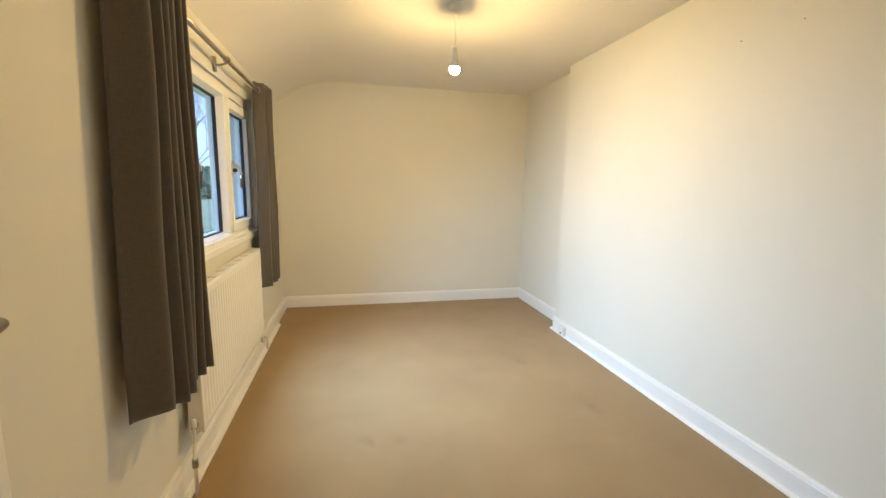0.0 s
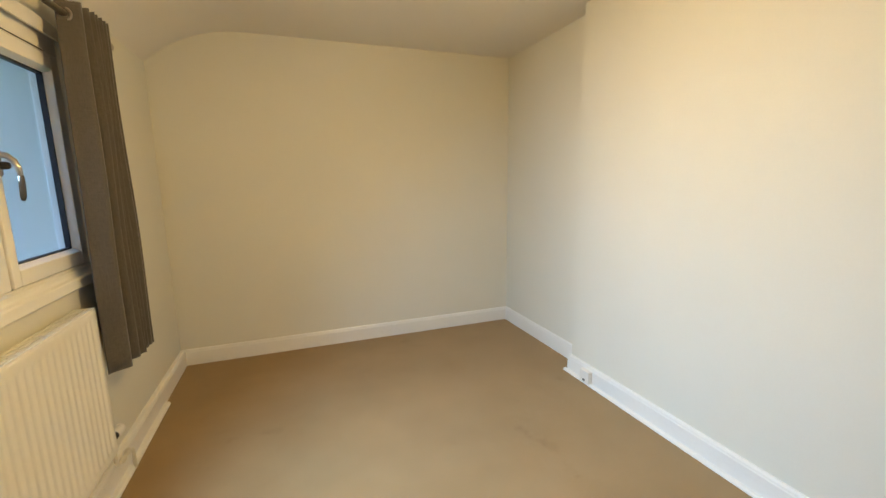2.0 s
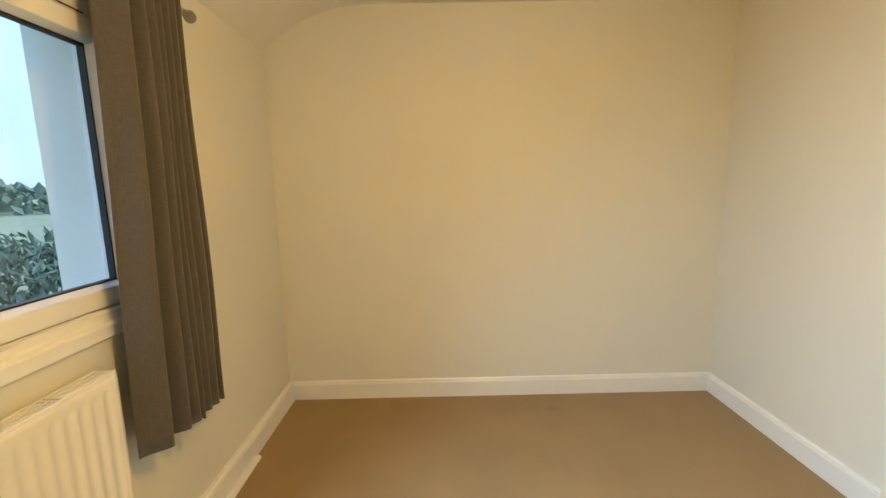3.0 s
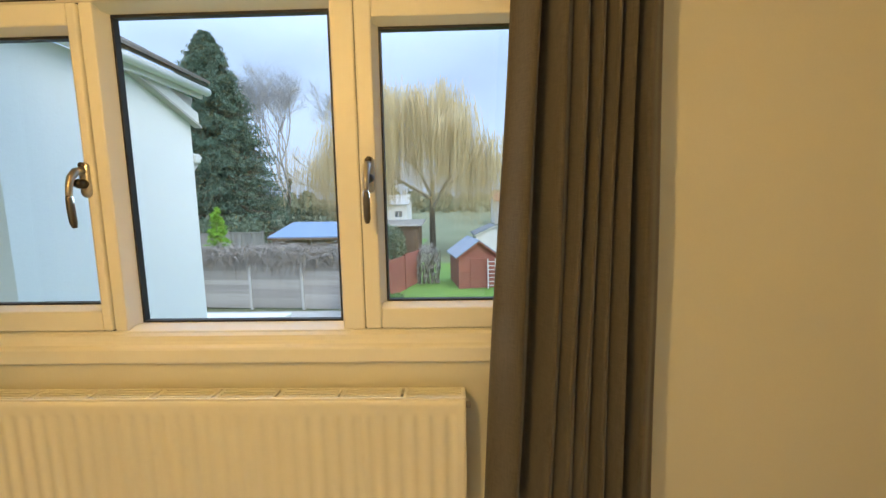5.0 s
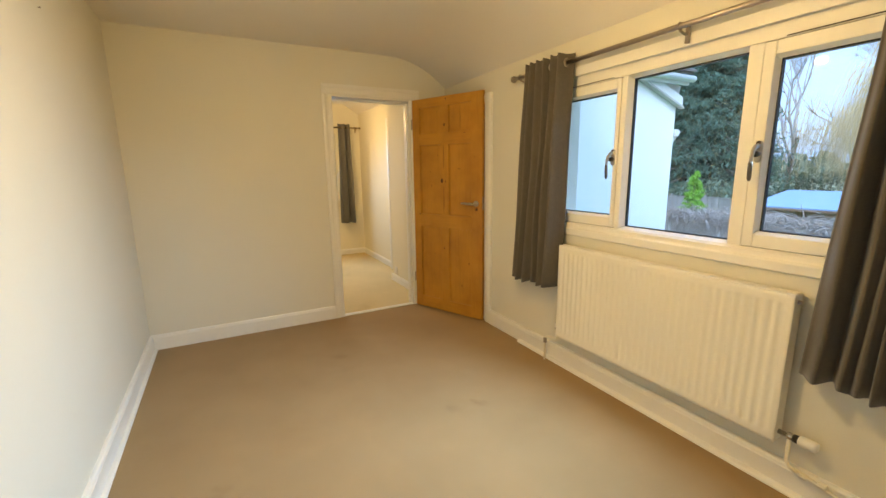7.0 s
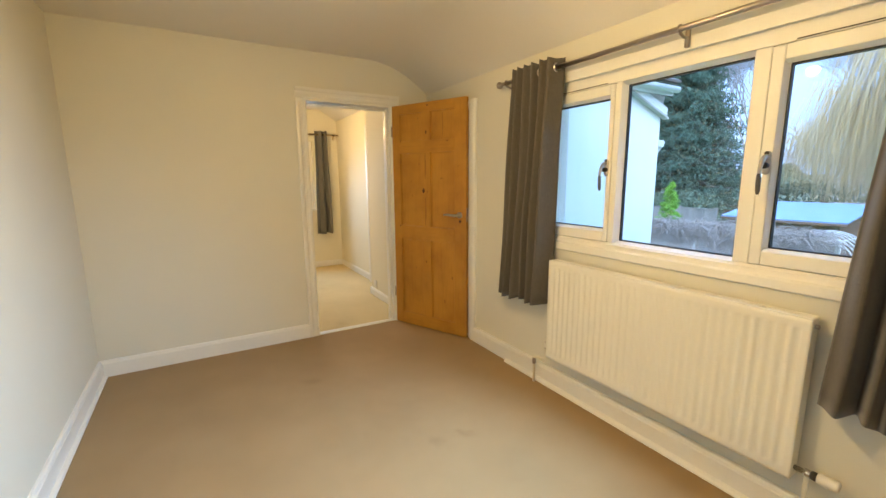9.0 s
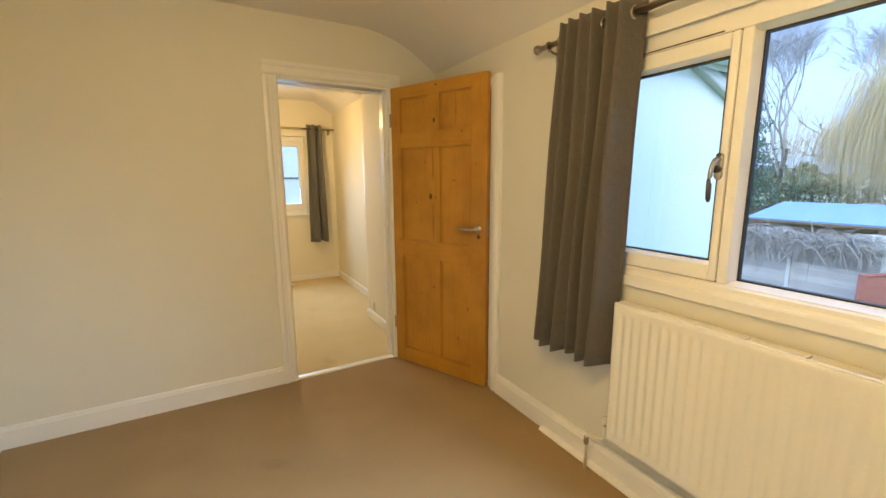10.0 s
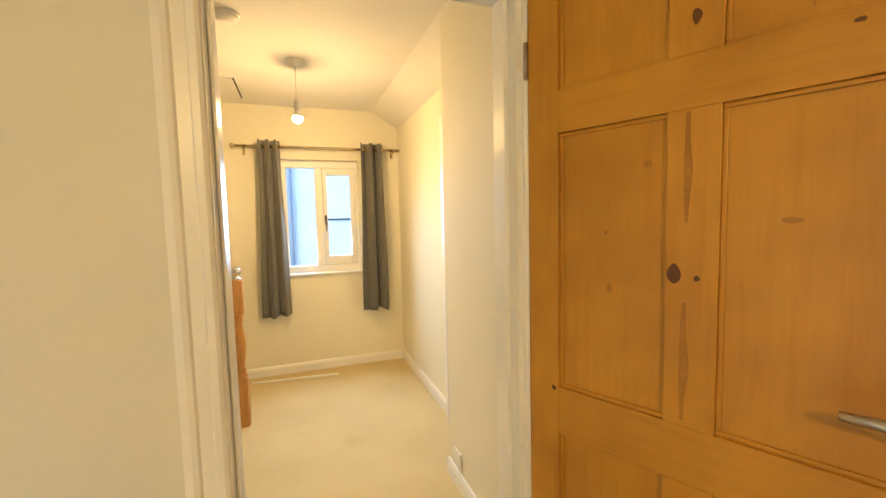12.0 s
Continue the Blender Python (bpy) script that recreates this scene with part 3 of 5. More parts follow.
def sash(y0, y1, gy0, gy1, hinge_right):
    z0, z1, gz0, gz1 = 1.003, 1.842, 1.071, 1.774
    s = part("sash", box(-0.12, SF, y0, gy0 - 0.012, z0, z1, 0.005), M_UPVC, win, "opening casement")
    for q in ((gy1 + 0.012, y1, z0, z1), (gy0 - 0.012, gy1 + 0.012, z0, gz0 - 0.012), (gy0 - 0.012, gy1 + 0.012, gz1 + 0.012, z1)):
        part("sash_rail", box(-0.12, SF, *q, 0.005), M_UPVC, s)
    lit_pane(gy0, gy1, gz0, gz1, -0.074, s)
    bead(gy0, gy1, gz0, gz1, -0.07, SF - 0.002, 0.012, s)
    for q in ((y0 - 0.006, y0 + 0.002, z0 - 0.004, z1 + 0.004), (y1 - 0.002, y1 + 0.006, z0 - 0.004, z1 + 0.004), (y0 + 0.002, y1 - 0.002, z0 - 0.006, z0 + 0.002), (y0 + 0.002, y1 - 0.002, z1 - 0.002, z1 + 0.006)):
        part("gasket", box(-0.115, -0.056, *q), M_SEAL, s, "black rubber gasket")
    # espagnolette handle: rounded back plate, key boss, swan neck and a flat hanging grip
    hy = y0 + 0.026 if hinge_right else y1 - 0.022
    plate = turned([(0.0135, 0), (0.0135, 0.006), (0.011, 0.009), (0.0, 0.010)], (0, 0, 0), 16, "X")
    for v in plate.verts:
        v.co.z += 0.032 if v.co.z > 1e-5 else -0.032
    bmesh.ops.translate(plate, verts=plate.verts, vec=(SF - 0.001, hy, 1.408))
    h = part("handle", plate, M_HANDLE, s, "worn chrome window handle", True)
    part("screw_cap", turned([(0.008, 0), (0.008, 0.003), (0.0, 0.005)], (SF + 0.009, hy, 1.445), 12, "X"), M_PEWTER, h, "", True)
    part("key_boss", turned([(0.0125, 0), (0.0125, 0.018), (0.010, 0.025), (0.0, 0.027)], (SF + 0.006, hy, 1.398), 16, "X"), M_BLACK, h, "black key boss", True)
    part("neck", tube([(SF + 0.01, hy, 1.432), (SF + 0.028, hy, 1.428), (SF + 0.044, hy, 1.412), (SF + 0.052, hy, 1.388), (SF + 0.054, hy, 1.362)], [0.0105, 0.010, 0.0085, 0.0075, 0.007], 12), M_HANDLE, h, "", True)
    part("lever", tube([(SF + 0.054, hy, 1.368), (SF + 0.054, hy, 1.36), (SF + 0.053, hy, 1.335), (SF + 0.051, hy, 1.30), (SF + 0.049, hy, 1.287)], [0.0065, 0.0082, 0.0088, 0.0084, 0.005], 12), M_PEWTER, h, "dark grip", True)
    # night vent over the sash
    part("vent_slot", box(-0.0495, -0.046, gy0 + 0.02, gy1 - 0.02, 1.853, 1.86, 0.001), M_UPVC, win)
    # the shade below the vent is a dark strip of its own
    part("vent_shadow", box(-0.0498, -0.0485, gy0 + 0.015, gy1 - 0.015, 1.849, 1.853), M_DARK, win)


sash(1.524, 2.046, 1.575, 2.009, False)
sash(2.737, 3.236, 2.792, 3.198, True)
setting("window_sill", prism([(-0.13, 0.92), (-0.018, 0.92), (-0.015, 0.924), (-0.015, 0.958), (-0.018, 0.963), (-0.030, 0.968), (-0.034, 0.976), (-0.036, 0.990), (-0.046, 0.996), (-0.046, 0.957), (-0.13, 0.957)], "Y", 1.44, 3.30), M_UPVC, "white painted deep sill board under the window", "window sill")
setting("window_head_board", box(-0.03, -0.022, 1.44, 3.32, 1.905, 1.962, 0.003), M_GLOSS, "white painted board over the window", "trim")
for a, c in ((1.44, 1.485), (3.275, 3.32)):
    setting("window_side_board", box(-0.03, -0.022, a, c, 0.996, 1.905, 0.003), M_GLOSS, "white painted board beside the window", "trim")

# ---------- curtain pole and curtains ----------
RX, RZ = 0.05, 1.98


def pole(name, a, c, rx, rz, axis, mat, label, brackets, wall):
    """A curtain pole with ball finials and brackets from the wall."""
    put = (lambda s, o=0.0, z=0.0: (rx + o, s, rz + z)) if axis == "Y" else (lambda s, o=0.0, z=0.0: (s, rx + o, rz + z))
    p = thing(name, put((a + c) / 2), label, "curtain pole")
    part("pole", tube([put(a), put(c)], 0.0125, 14), mat, p, "", True)
    for s, d in ((a, -1), (c, 1)):
        prof = [(0.0125, 0), (0.015, 0.004 * d), (0.011, 0.008 * d), (0.018, 0.016 * d), (0.0225, 0.026 * d), (0.022, 0.036 * d), (0.016, 0.044 * d), (0.0, 0.048 * d)]
        b = turned(prof, put(s), 18, axis)
        bmesh.ops.recalc_face_normals(b, faces=b.faces)
        part("finial", b, mat, p, "", True)
    for s in brackets:
        b = tube([put(s, wall - rx, -0.03), put(s, (wall - rx) * 0.5, -0.028), put(s, 0, -0.018)], 0.006, 8)
        merge(b, ring(put(s), 0.0165, 0.0035, axis, 16, 6))
        merge(b, tube([put(s, wall - rx + 0.002, -0.065), put(s, wall - rx + 0.002, 0.01)], 0.011, 8))
        part("bracket", b, mat, p, "", True)
    return p


pole("curtain_pole", 1.225, 3.52, RX, RZ, "Y", M_NICKEL, "dull nickel curtain pole with ball finials over the window", (1.27, 2.425, 3.47), -0.014)


def curtain(name, u0, u1, v0, v1, folds, rx, rz, z_hem, mat, label, axis="Y", seed=1, amp=0.05, parent_rings=M_NICKEL, group="", flare=0.15):
    """An eyelet curtain: u0 to u1 along the pole at the top, v0 to v1 at the hem.
    folds: a count, or (width, depth) of each fold in turn, depth 1 towards the room and -1 towards the wall."""
    rnd = random.Random(seed)
    if isinstance(folds, int):
        folds = [(rnd.uniform(0.75, 1.3), (1 if k % 2 else -1) * rnd.uniform(0.75, 1.1)) for k in range(folds + 1)]
    ends = [0.0]
    for wd, _ in folds[:-1]:
        ends.append(ends[-1] + wd)
    ends = [e / ends[-1] for e in ends]
    drift = [rnd.uniform(-0.35, 0.35) * min(folds[max(0, k - 1)][0], folds[k][0]) / (len(folds) * 1.2) for k in range(len(folds))]
    drift[0] = drift[-1] = 0.0
    soft = [rnd.uniform(0.72, 1.08) for _ in folds]
    drop = [rnd.uniform(-0.010, 0.010) for _ in folds]
    m, steps = 30, 9
    top = rz + 0.055
    b = bmesh.new()
    rows = []
    for j in range(m + 1):
        w = j / m
        rows.append([])
        for k in range(len(folds) - 1):
            for i in range(steps + (k == len(folds) - 2)):
                f = i / steps
                s = 0.5 - 0.5 * math.cos(math.pi * f)
                s = s * 0.8 + f * 0.2
                e0, e1 = ends[k] + drift[k] * w, ends[k + 1] + drift[k + 1] * w
                u = e0 + (e1 - e0) * f
                d0, d1 = folds[k][1] * (1 + (soft[k] - 1) * w), folds[k + 1][1] * (1 + (soft[k + 1] - 1) * w)
                off = amp * (d0 + (d1 - d0) * s) * (1 + flare * w)
                off += w * (0.004 * math.sin(11 * u + 5 * w + seed) + 0.0025 * math.sin(37 * u + 8 * w)) + 0.003 * math.sin(9 * w + 7 * u + seed)
                lo, hi = u0 + (u1 - u0) * u, v0 + (v1 - v0) * u
                along = lo + (hi - lo) * w ** 1.2 + 0.003 * math.sin(7 * w + 9 * u)
                z = top + (z_hem + drop[k] * (1 - s) + drop[k + 1] * s - top) * w - 0.008 * (1 - abs(2 * s - 1)) * (1 - w) ** 6
                x = rx + 0.010 + off + 0.006 * w
                if axis == "Y":
                    x = max(x, 0.012 + 0.1 * (x - 0.012))
                rows[-1].append(b.verts.new((x, along, z) if axis == "Y" else (along, x, z)))
    for r0, r1 in zip(rows, rows[1:]):
        for i in range(len(r0) - 1):
            b.faces.new((r0[i], r0[i + 1], r1[i + 1], r1[i]))
    at = (rx, (u0 + u1) / 2, z_hem) if axis == "Y" else ((u0 + u1) / 2, rx, z_hem)
    c = thing(name, at, label, "curtain", group)
    ob = part("cloth", b, mat, c, "", True)
    so = ob.modifiers.new("thick", "SOLIDIFY")
    so.thickness, so.offset = 0.0032, 0
    for k in range(len(folds) - 1):
        s = u0 + (u1 - u0) * (ends[k] + ends[k + 1]) / 2
        part("eyelet", ring((rx, s, rz) if axis == "Y" else (s, rx, rz), 0.0225, 0.005, axis), parent_rings, c, "metal eyelet", True)
    return c


curtain("curtain", 1.315, 1.745, 1.225, 1.70, [(2.0, -1.0), (0.8, 0.8), (0.7, 0.3), (0.8, 0.95), (0.9, 0.1), (0.8, 0.9), (0.8, 0.25), (0.7, 0.85), (1.0, -0.7), (0.8, 0.9), (0.7, 0.2), (1.3, 0.85), (1.4, -0.9)], RX, RZ, 0.555, M_CLOTH, "taupe eyelet curtain drawn back near the pine door", seed=4, amp=0.056, flare=0.32, group="bedroom curtains")
curtain("curtain", 3.115, 3.425, 3.04, 3.447, [(1.9, -0.5), (0.9, 0.75), (1.2, -0.9), (0.8, 0.85), (0.6, 0.25), (0.6, 0.9), (0.55, 0.2), (0.6, 0.85), (0.55, 0.2), (0.6, 0.9), (0.7, 0.3), (0.5, 0.9), (0.7, -1.5), (1.3, 0.9), (1.2, 0.3)], RX, RZ, 0.555, M_CLOTH, "taupe eyelet curtain drawn back near the bare end wall", seed=9, amp=0.054, flare=0.2, group="bedroom curtains")

# ---------- radiator ----------
RY0, RY1, RZ0, RZ1, RF, RB = 1.717, 2.999, 0.217, 0.853, 0.052, -0.008
rad = thing("radiator", (0.02, 2.36, RZ0), "cream enamelled ribbed panel radiator under the window", "radiator")
b = bmesh.new()
ribs = 33
ys = []
for k in range(ribs):
    for f in (0.0, 0.22, 0.32, 0.5, 0.68, 0.78):
        ys.append((k + f) / ribs)
ys.append(1.0)
zs = [0, 0.012, 0.03, 0.055, 0.068, 0.08, 0.92, 0.932, 0.945, 0.97, 0.988, 1.0]
grid = []
for v in zs:
    grid.append([])
    for u in ys:
        f = (u * ribs) % 1.0
        groove = 0.0 if u >= 1.0 else max(0.0, min(1.0, (0.3 - abs(f - 0.5)) / 0.12))
        inside = max(0.0, min(1.0, (v - 0.055) / 0.025, (0.945 - v) / 0.025)) * (1 if 0.012 < u < 0.988 else 0)
        edge = 0.006 * (1 if v in (0, 1.0) else 0)
        grid[-1].append(b.verts.new((RF - 0.0048 * (1 - groove) * inside - edge, RY0 + (RY1 - RY0) * u, RZ0 + (RZ1 - RZ0) * v)))
for r0, r1 in zip(grid, grid[1:]):
    for i in range(len(ys) - 1):
        b.faces.new((r0[i], r0[i + 1], r1[i + 1], r1[i]))
fp = part("front_panel", b, M_RAD, rad, "", True)
fp.modifiers.new("thick", "SOLIDIFY").thickness = 0.003
for y, d in ((RY0, 1), (RY1, -1)):
    part("side_panel", box(RB, RF - 0.002, min(y, y + 0.004 * d), max(y, y + 0.004 * d), RZ0 + 0.006, RZ1, 0.0015), M_RAD, rad)
part("back_panel", box(RB, RB + 0.006, RY0 + 0.006, RY1 - 0.006, RZ0 + 0.02, RZ1 - 0.012), M_RAD, rad)
b = bmesh.new()
for k in range(64):
    y = RY0 + 0.02 + (RY1 - RY0 - 0.04) * k / 63
    box(RB + 0.008, RF - 0.013, y - 0.0007, y + 0.0007, RZ0 + 0.05, RZ1 - 0.03, bm=b)
part("convector_fins", b, M_RAD, rad)
grille = part("top_grille", box(RF - 0.008, RF - 0.001, RY0, RY1, RZ1 - 0.004, RZ1 + 0.003, 0.0015), M_RAD, rad)
part("grille_edge", box(RB, RB + 0.006, RY0, RY1, RZ1 - 0.004, RZ1 + 0.003, 0.0015), M_RAD, grille)
cells = 8
for k in range(cells + 1):
    y = RY0 + (RY1 - RY0) * k / cells
    for d in ((-0.011, -0.004), (0.004, 0.011)):
        if RY0 <= y + d[0] and y + d[1] <= RY1:
            part("grille_bar", box(RB + 0.006, RF - 0.008, y + d[0], y + d[1], RZ1 - 0.003, RZ1 + 0.002), M_RAD, grille)
for k in range(cells):
    a, c = RY0 + (RY1 - RY0) * k / cells + 0.011, RY0 + (RY1 - RY0) * (k + 1) / cells - 0.011
    for s in range(3):
        x = RB + 0.012 + s * 0.0135
        part("grille_slat", box(x, x + 0.006, a, c, RZ1 - 0.003, RZ1 + 0.001), M_RAD, grille)
for y in (RY0 + 0.18, RY1 - 0.18):
    part("wall_bracket", box(-0.03, RB, y - 0.02, y + 0.02, RZ0 + 0.1, RZ1 - 0.1, 0.002), M_RAD, rad)
part("bleed_plug", turned([(0.009, 0), (0.009, 0.012), (0.004, 0.014)], (0.022, RY1, RZ1 - 0.03), 12, "Y"), M_NICKEL, rad, "", True)
# valves and pipes at each lower corner
v = part("thermostat_valve", turned([(0.010, 0), (0.010, 0.03), (0.015, 0.032), (0.015, 0.05), (0.011, 0.054)], (0.022, RY1, 0.262), 14, "Y"), M_CHROME, rad, "chrome thermostat valve with a white head", True)
part("valve_collar", turned([(0.016, 0), (0.017, 0.014), (0.014, 0.018)], (0.022, RY1 + 0.052, 0.262), 16, "Y"), M_BLACK, v, "black collar", True)
part("valve_head", turned([(0.017, 0), (0.0215, 0.006), (0.0215, 0.05), (0.0205, 0.058), (0.013, 0.062), (0, 0.063)], (0.022, RY1 + 0.07, 0.262), 18, "Y"), M_PLASTIC, v, "white plastic valve head", True)
part("pipe", tube([(0.022, RY1 + 0.04, 0.255), (0.022, RY1 + 0.04, 0.15), (0.022, RY1 + 0.055, 0.128), (0.024, RY1 + 0.16, 0.115), (0.025, RY1 + 0.205, 0.105), (0.025, RY1 + 0.214, 0.08), (0.025, RY1 + 0.214, 0.0)], 0.0078, 10), M_COPPER, rad, "painted copper pipe", True)
for y in (RY1 + 0.09, RY1 + 0.15):
    part("pipe_nut", turned([(0.012, 0), (0.0135, 0.006), (0.0135, 0.02), (0.012, 0.026)], (0.023, y, 0.12), 8, "Y"), M_COPPER, rad)
lk = part("lockshield_valve", turned([(0.010, 0), (0.012, -0.012), (0.010, -0.034)], (0.022, RY0, 0.262), 12, "Y"), M_NICKEL, rad, "worn nickel lockshield valve", True)
part("valve_cap", turned([(0.011, 0), (0.012, 0.014), (0.011, 0.036), (0.0, 0.04)], (0.022, RY0 - 0.03, 0.265), 14), M_PLASTIC, lk, "white plastic cap", True)
part("pipe", tube([(0.022, RY0 - 0.03, 0.262), (0.022, RY0 - 0.03, 0.2), (0.024, RY0 - 0.04, 0.185), (0.04, RY0 - 0.09, 0.18), (0.046, RY0 - 0.108, 0.168), (0.046, RY0 - 0.108, 0.0)], 0.0078, 10), M_COPPER, rad, "painted copper pipe", True)
part("pipe_elbow", turned([(0.0115, 0), (0.0125, 0.008), (0.0125, 0.03), (0.0115, 0.038)], (0.046, RY0 - 0.108, 0.13), 10), M_NICKEL, rad, "", True)

# ---------- ceiling pendants ----------
def pendant(name, x, y, zc, zb, bulb_mat, label, rose_r=0.038):
    """A ceiling rose, cord, lampholder and lit bulb; zb is the bulb's centre."""
    p = thing(name, (x, y, zc), label, "ceiling light")
    part("rose", turned([(rose_r, 0.006), (rose_r, -0.008), (rose_r * 0.9, -0.016), (rose_r * 0.4, -0.024), (0.006, -0.03)], (x, y, zc), 24), M_PLASTIC, p, "", True)
    part("cord", tube([(x, y, zc - 0.028), (x + 0.001, y, (zc + zb) / 2), (x, y, zb + 0.1)], 0.0028, 8), M_PLASTIC, p, "", True)
    h = part("lampholder", turned([(0.006, 0.11), (0.014, 0.105), (0.017, 0.085), (0.019, 0.06), (0.019, 0.045), (0.015, 0.043)], (x, y, zb), 18), M_PLASTIC, p, "", True)
    part("bulb_collar", turned([(0.0135, 0.05), (0.0138, 0.038), (0.021, 0.026), (0.0285, 0.010), (0.0305, 0.001), (0.0295, -0.001)], (x, y, zb), 20), M_PLASTIC, p, "white plastic bulb collar", True)
    b = turned([(0.029, 0.0), (0.0300, -0.008), (0.0285, -0.019), (0.0225, -0.029), (0.012, -0.0355), (0.0, -0.037)], (x, y, zb), 20)
    bmesh.ops.recalc_face_normals(b, faces=b.faces)
    part("bulb", b, bulb_mat, p, "lit warm white bulb", True)
    return p


pendant("pendant_light", 1.32, 2.375, CEIL, 2.02, M_BULB, "white plastic pendant lampholder with a bare lit bulb")

# small things on the walls
sock = thing("telephone_socket", (2.53, 3.07, 0.06), "small white plastic socket box on the skirting", "socket")
part("body", box(2.512, 2.5445, 3.03, 3.115, 0.018, 0.098, 0.005), M_PLASTIC, sock)
part("port", box(2.5105, 2.513, 3.062, 3.082, 0.028, 0.042), M_BLACK, sock, "dark cable port")
for y, z in ((1.322, 2.026), (1.611, 2.03)):
    nail = thing("wall_nail", (2.565, y, z), "small dark nail in the bare cream wall", "nail")
    part("shank", turned([(0.0015, 0), (0.0015, -0.008)], (2.565, y, z), 8, "X"), M_NICKEL, nail)
    part("head", turned([(0.0035, -0.008), (0.0042, -0.0095), (0.002, -0.0105)], (2.565, y, z), 10, "X"), M_NICKEL, nail)

# ---------- landing ----------
LC = 2.385
setting("landing_floor", box(-0.3, 2.7, -3.2, -0.035, -0.085, -0.002), M_LCARPET, "pale beige fitted carpet on the landing", "carpet")
setting("wall_landing_near", box(-0.3, 0.19, -1.03, -0.12, -0.05, TOP), M_LWALL, "cream landing wall beside the bedroom door", "wall")
setting("wall_landing_side", box(-0.3, -0.035, -2.94, -1.03, -0.05, TOP), M_LWALL, "cream landing wall beyond the corner", "wall")
bm = box(-0.3, 0.345, -3.16, -2.94, -0.05, TOP)
for q in ((1.025, 2.7, -3.16, -2.94, -0.05, TOP), (0.345, 1.025, -3.16, -2.94, -0.05, 0.90), (0.345, 1.025, -3.16, -2.94, 1.93, TOP)):
    box(*q, bm=bm)
setting("wall_landing_end", bm, M_LWALL, "cream landing end wall with a small window", "wall")
setting("wall_landing_stairs", box(2.5, 2.7, -2.94, -0.12, -0.05, TOP), M_LWALL, "plain cream wall closing the landing", "wall")
setting("landing_ceiling", prism([(-0.05, 2.235), (-0.035, 2.24), (0.205, LC), (2.52, LC), (2.52, TOP + 0.02), (-0.05, TOP + 0.02)], "Y", -2.96, -0.11), M_CEIL, "off-white landing ceiling sloping at the eaves", "ceiling")
skirting("landing_baseboard", 0.19, 1, "Y", -1.03, -0.2, 0.016, 0.085)
skirting("landing_baseboard", -1.03, -1, "X", 0.03, 0.206, 0.016, 0.085)
skirting("landing_baseboard", -0.035, 1, "Y", -2.94, -1.63, 0.016, 0.085)
skirting("landing_baseboard", -2.94, 1, "X", -0.019, 2.5, 0.016, 0.085)
# closed door round the landing corner
setting("landing_door_architrave", prism([(-0.035, -1.545), (0.0, -1.545), (0.006, -1.555), (0.006, -1.60), (-0.004, -1.622), (-0.035, -1.625)], "Z", 0, 2.03), M_GLOSS, "white gloss architrave on the landing wall", "door frame")
setting("landing_door_architrave", prism([(-0.035, 1.96), (0.0, 1.96), (0.006, 1.97), (0.006, 2.015), (-0.004, 2.03), (-0.035, 2.03)], "Y", -1.544, -1.05), M_GLOSS, "white gloss architrave on the landing wall", "door frame")
ld = thing("landing_door", (-0.03, -1.3, 0), "closed white painted flush door on the landing", "door")
part("leaf", box(-0.0345, -0.02, -1.544, -1.05, 0.006, 1.958, 0.002), M_GLOSS, ld)

lwin = tagged(new("window_2"), "small white two-light landing window", "window", kind="structure")
lwin.location = (0.685, -3.03, 0.9)
LY0, LY1 = -3.09, -3.02


def lbox(name, x0, x1, z0, z1, y0=LY0, y1=LY1, parent=None, mat=None, label="", bevel=0.004):
    return part(name, box(x0, x1, y0, y1, z0, z1, bevel), mat or M_UPVC, parent or lwin, label)


lbox("window_frame", 0.345, 1.025, 0.90, 0.965)
lbox("window_frame", 0.345, 1.025, 1.865, 1.93)
lbox("window_frame", 0.345, 0.375, 0.965, 1.865)
lbox("window_frame", 0.985, 1.025, 0.965, 1.865)
lbox("mullion", 0.675, 0.74, 0.965, 1.865)
s = lbox("sash", 0.378, 0.42, 0.968, 1.862, -3.08, -3.008, None, None, "opening casement")
for q in ((0.632, 0.672, 0.968, 1.862), (0.42, 0.632, 0.968, 1.05), (0.42, 0.632, 1.80, 1.862)):
    lbox("sash_rail", *q, -3.08, -3.008, s)
for x0, x1, z0, z1 in ((0.42, 0.632, 1.05, 1.80), (0.74, 0.985, 0.965, 1.865)):
    g = lbox("pane", x0 - 0.003, x1 + 0.003, z0 - 0.003, z1 + 0.003, -3.055, -3.051, None, M_GLASS, "clear window glass", 0)
    g.visible_shadow = False
h = lbox("handle", 0.64, 0.664, 1.34, 1.43, -3.009, -3.0, s, M_PEWTER, "dark pewter window handle")
part("lever", tube([(0.652, -2.995, 1.39), (0.652, -2.975, 1.375), (0.652, -2.972, 1.33), (0.652, -2.978, 1.28)], [0.009, 0.009, 0.0075, 0.006], 10), M_PEWTER, h, "", True)
setting("landing_window_sill", box(0.33, 1.04, -3.02, -2.915, 0.885, 0.903, 0.004), M_GLOSS, "white painted sill of the landing window", "window sill")

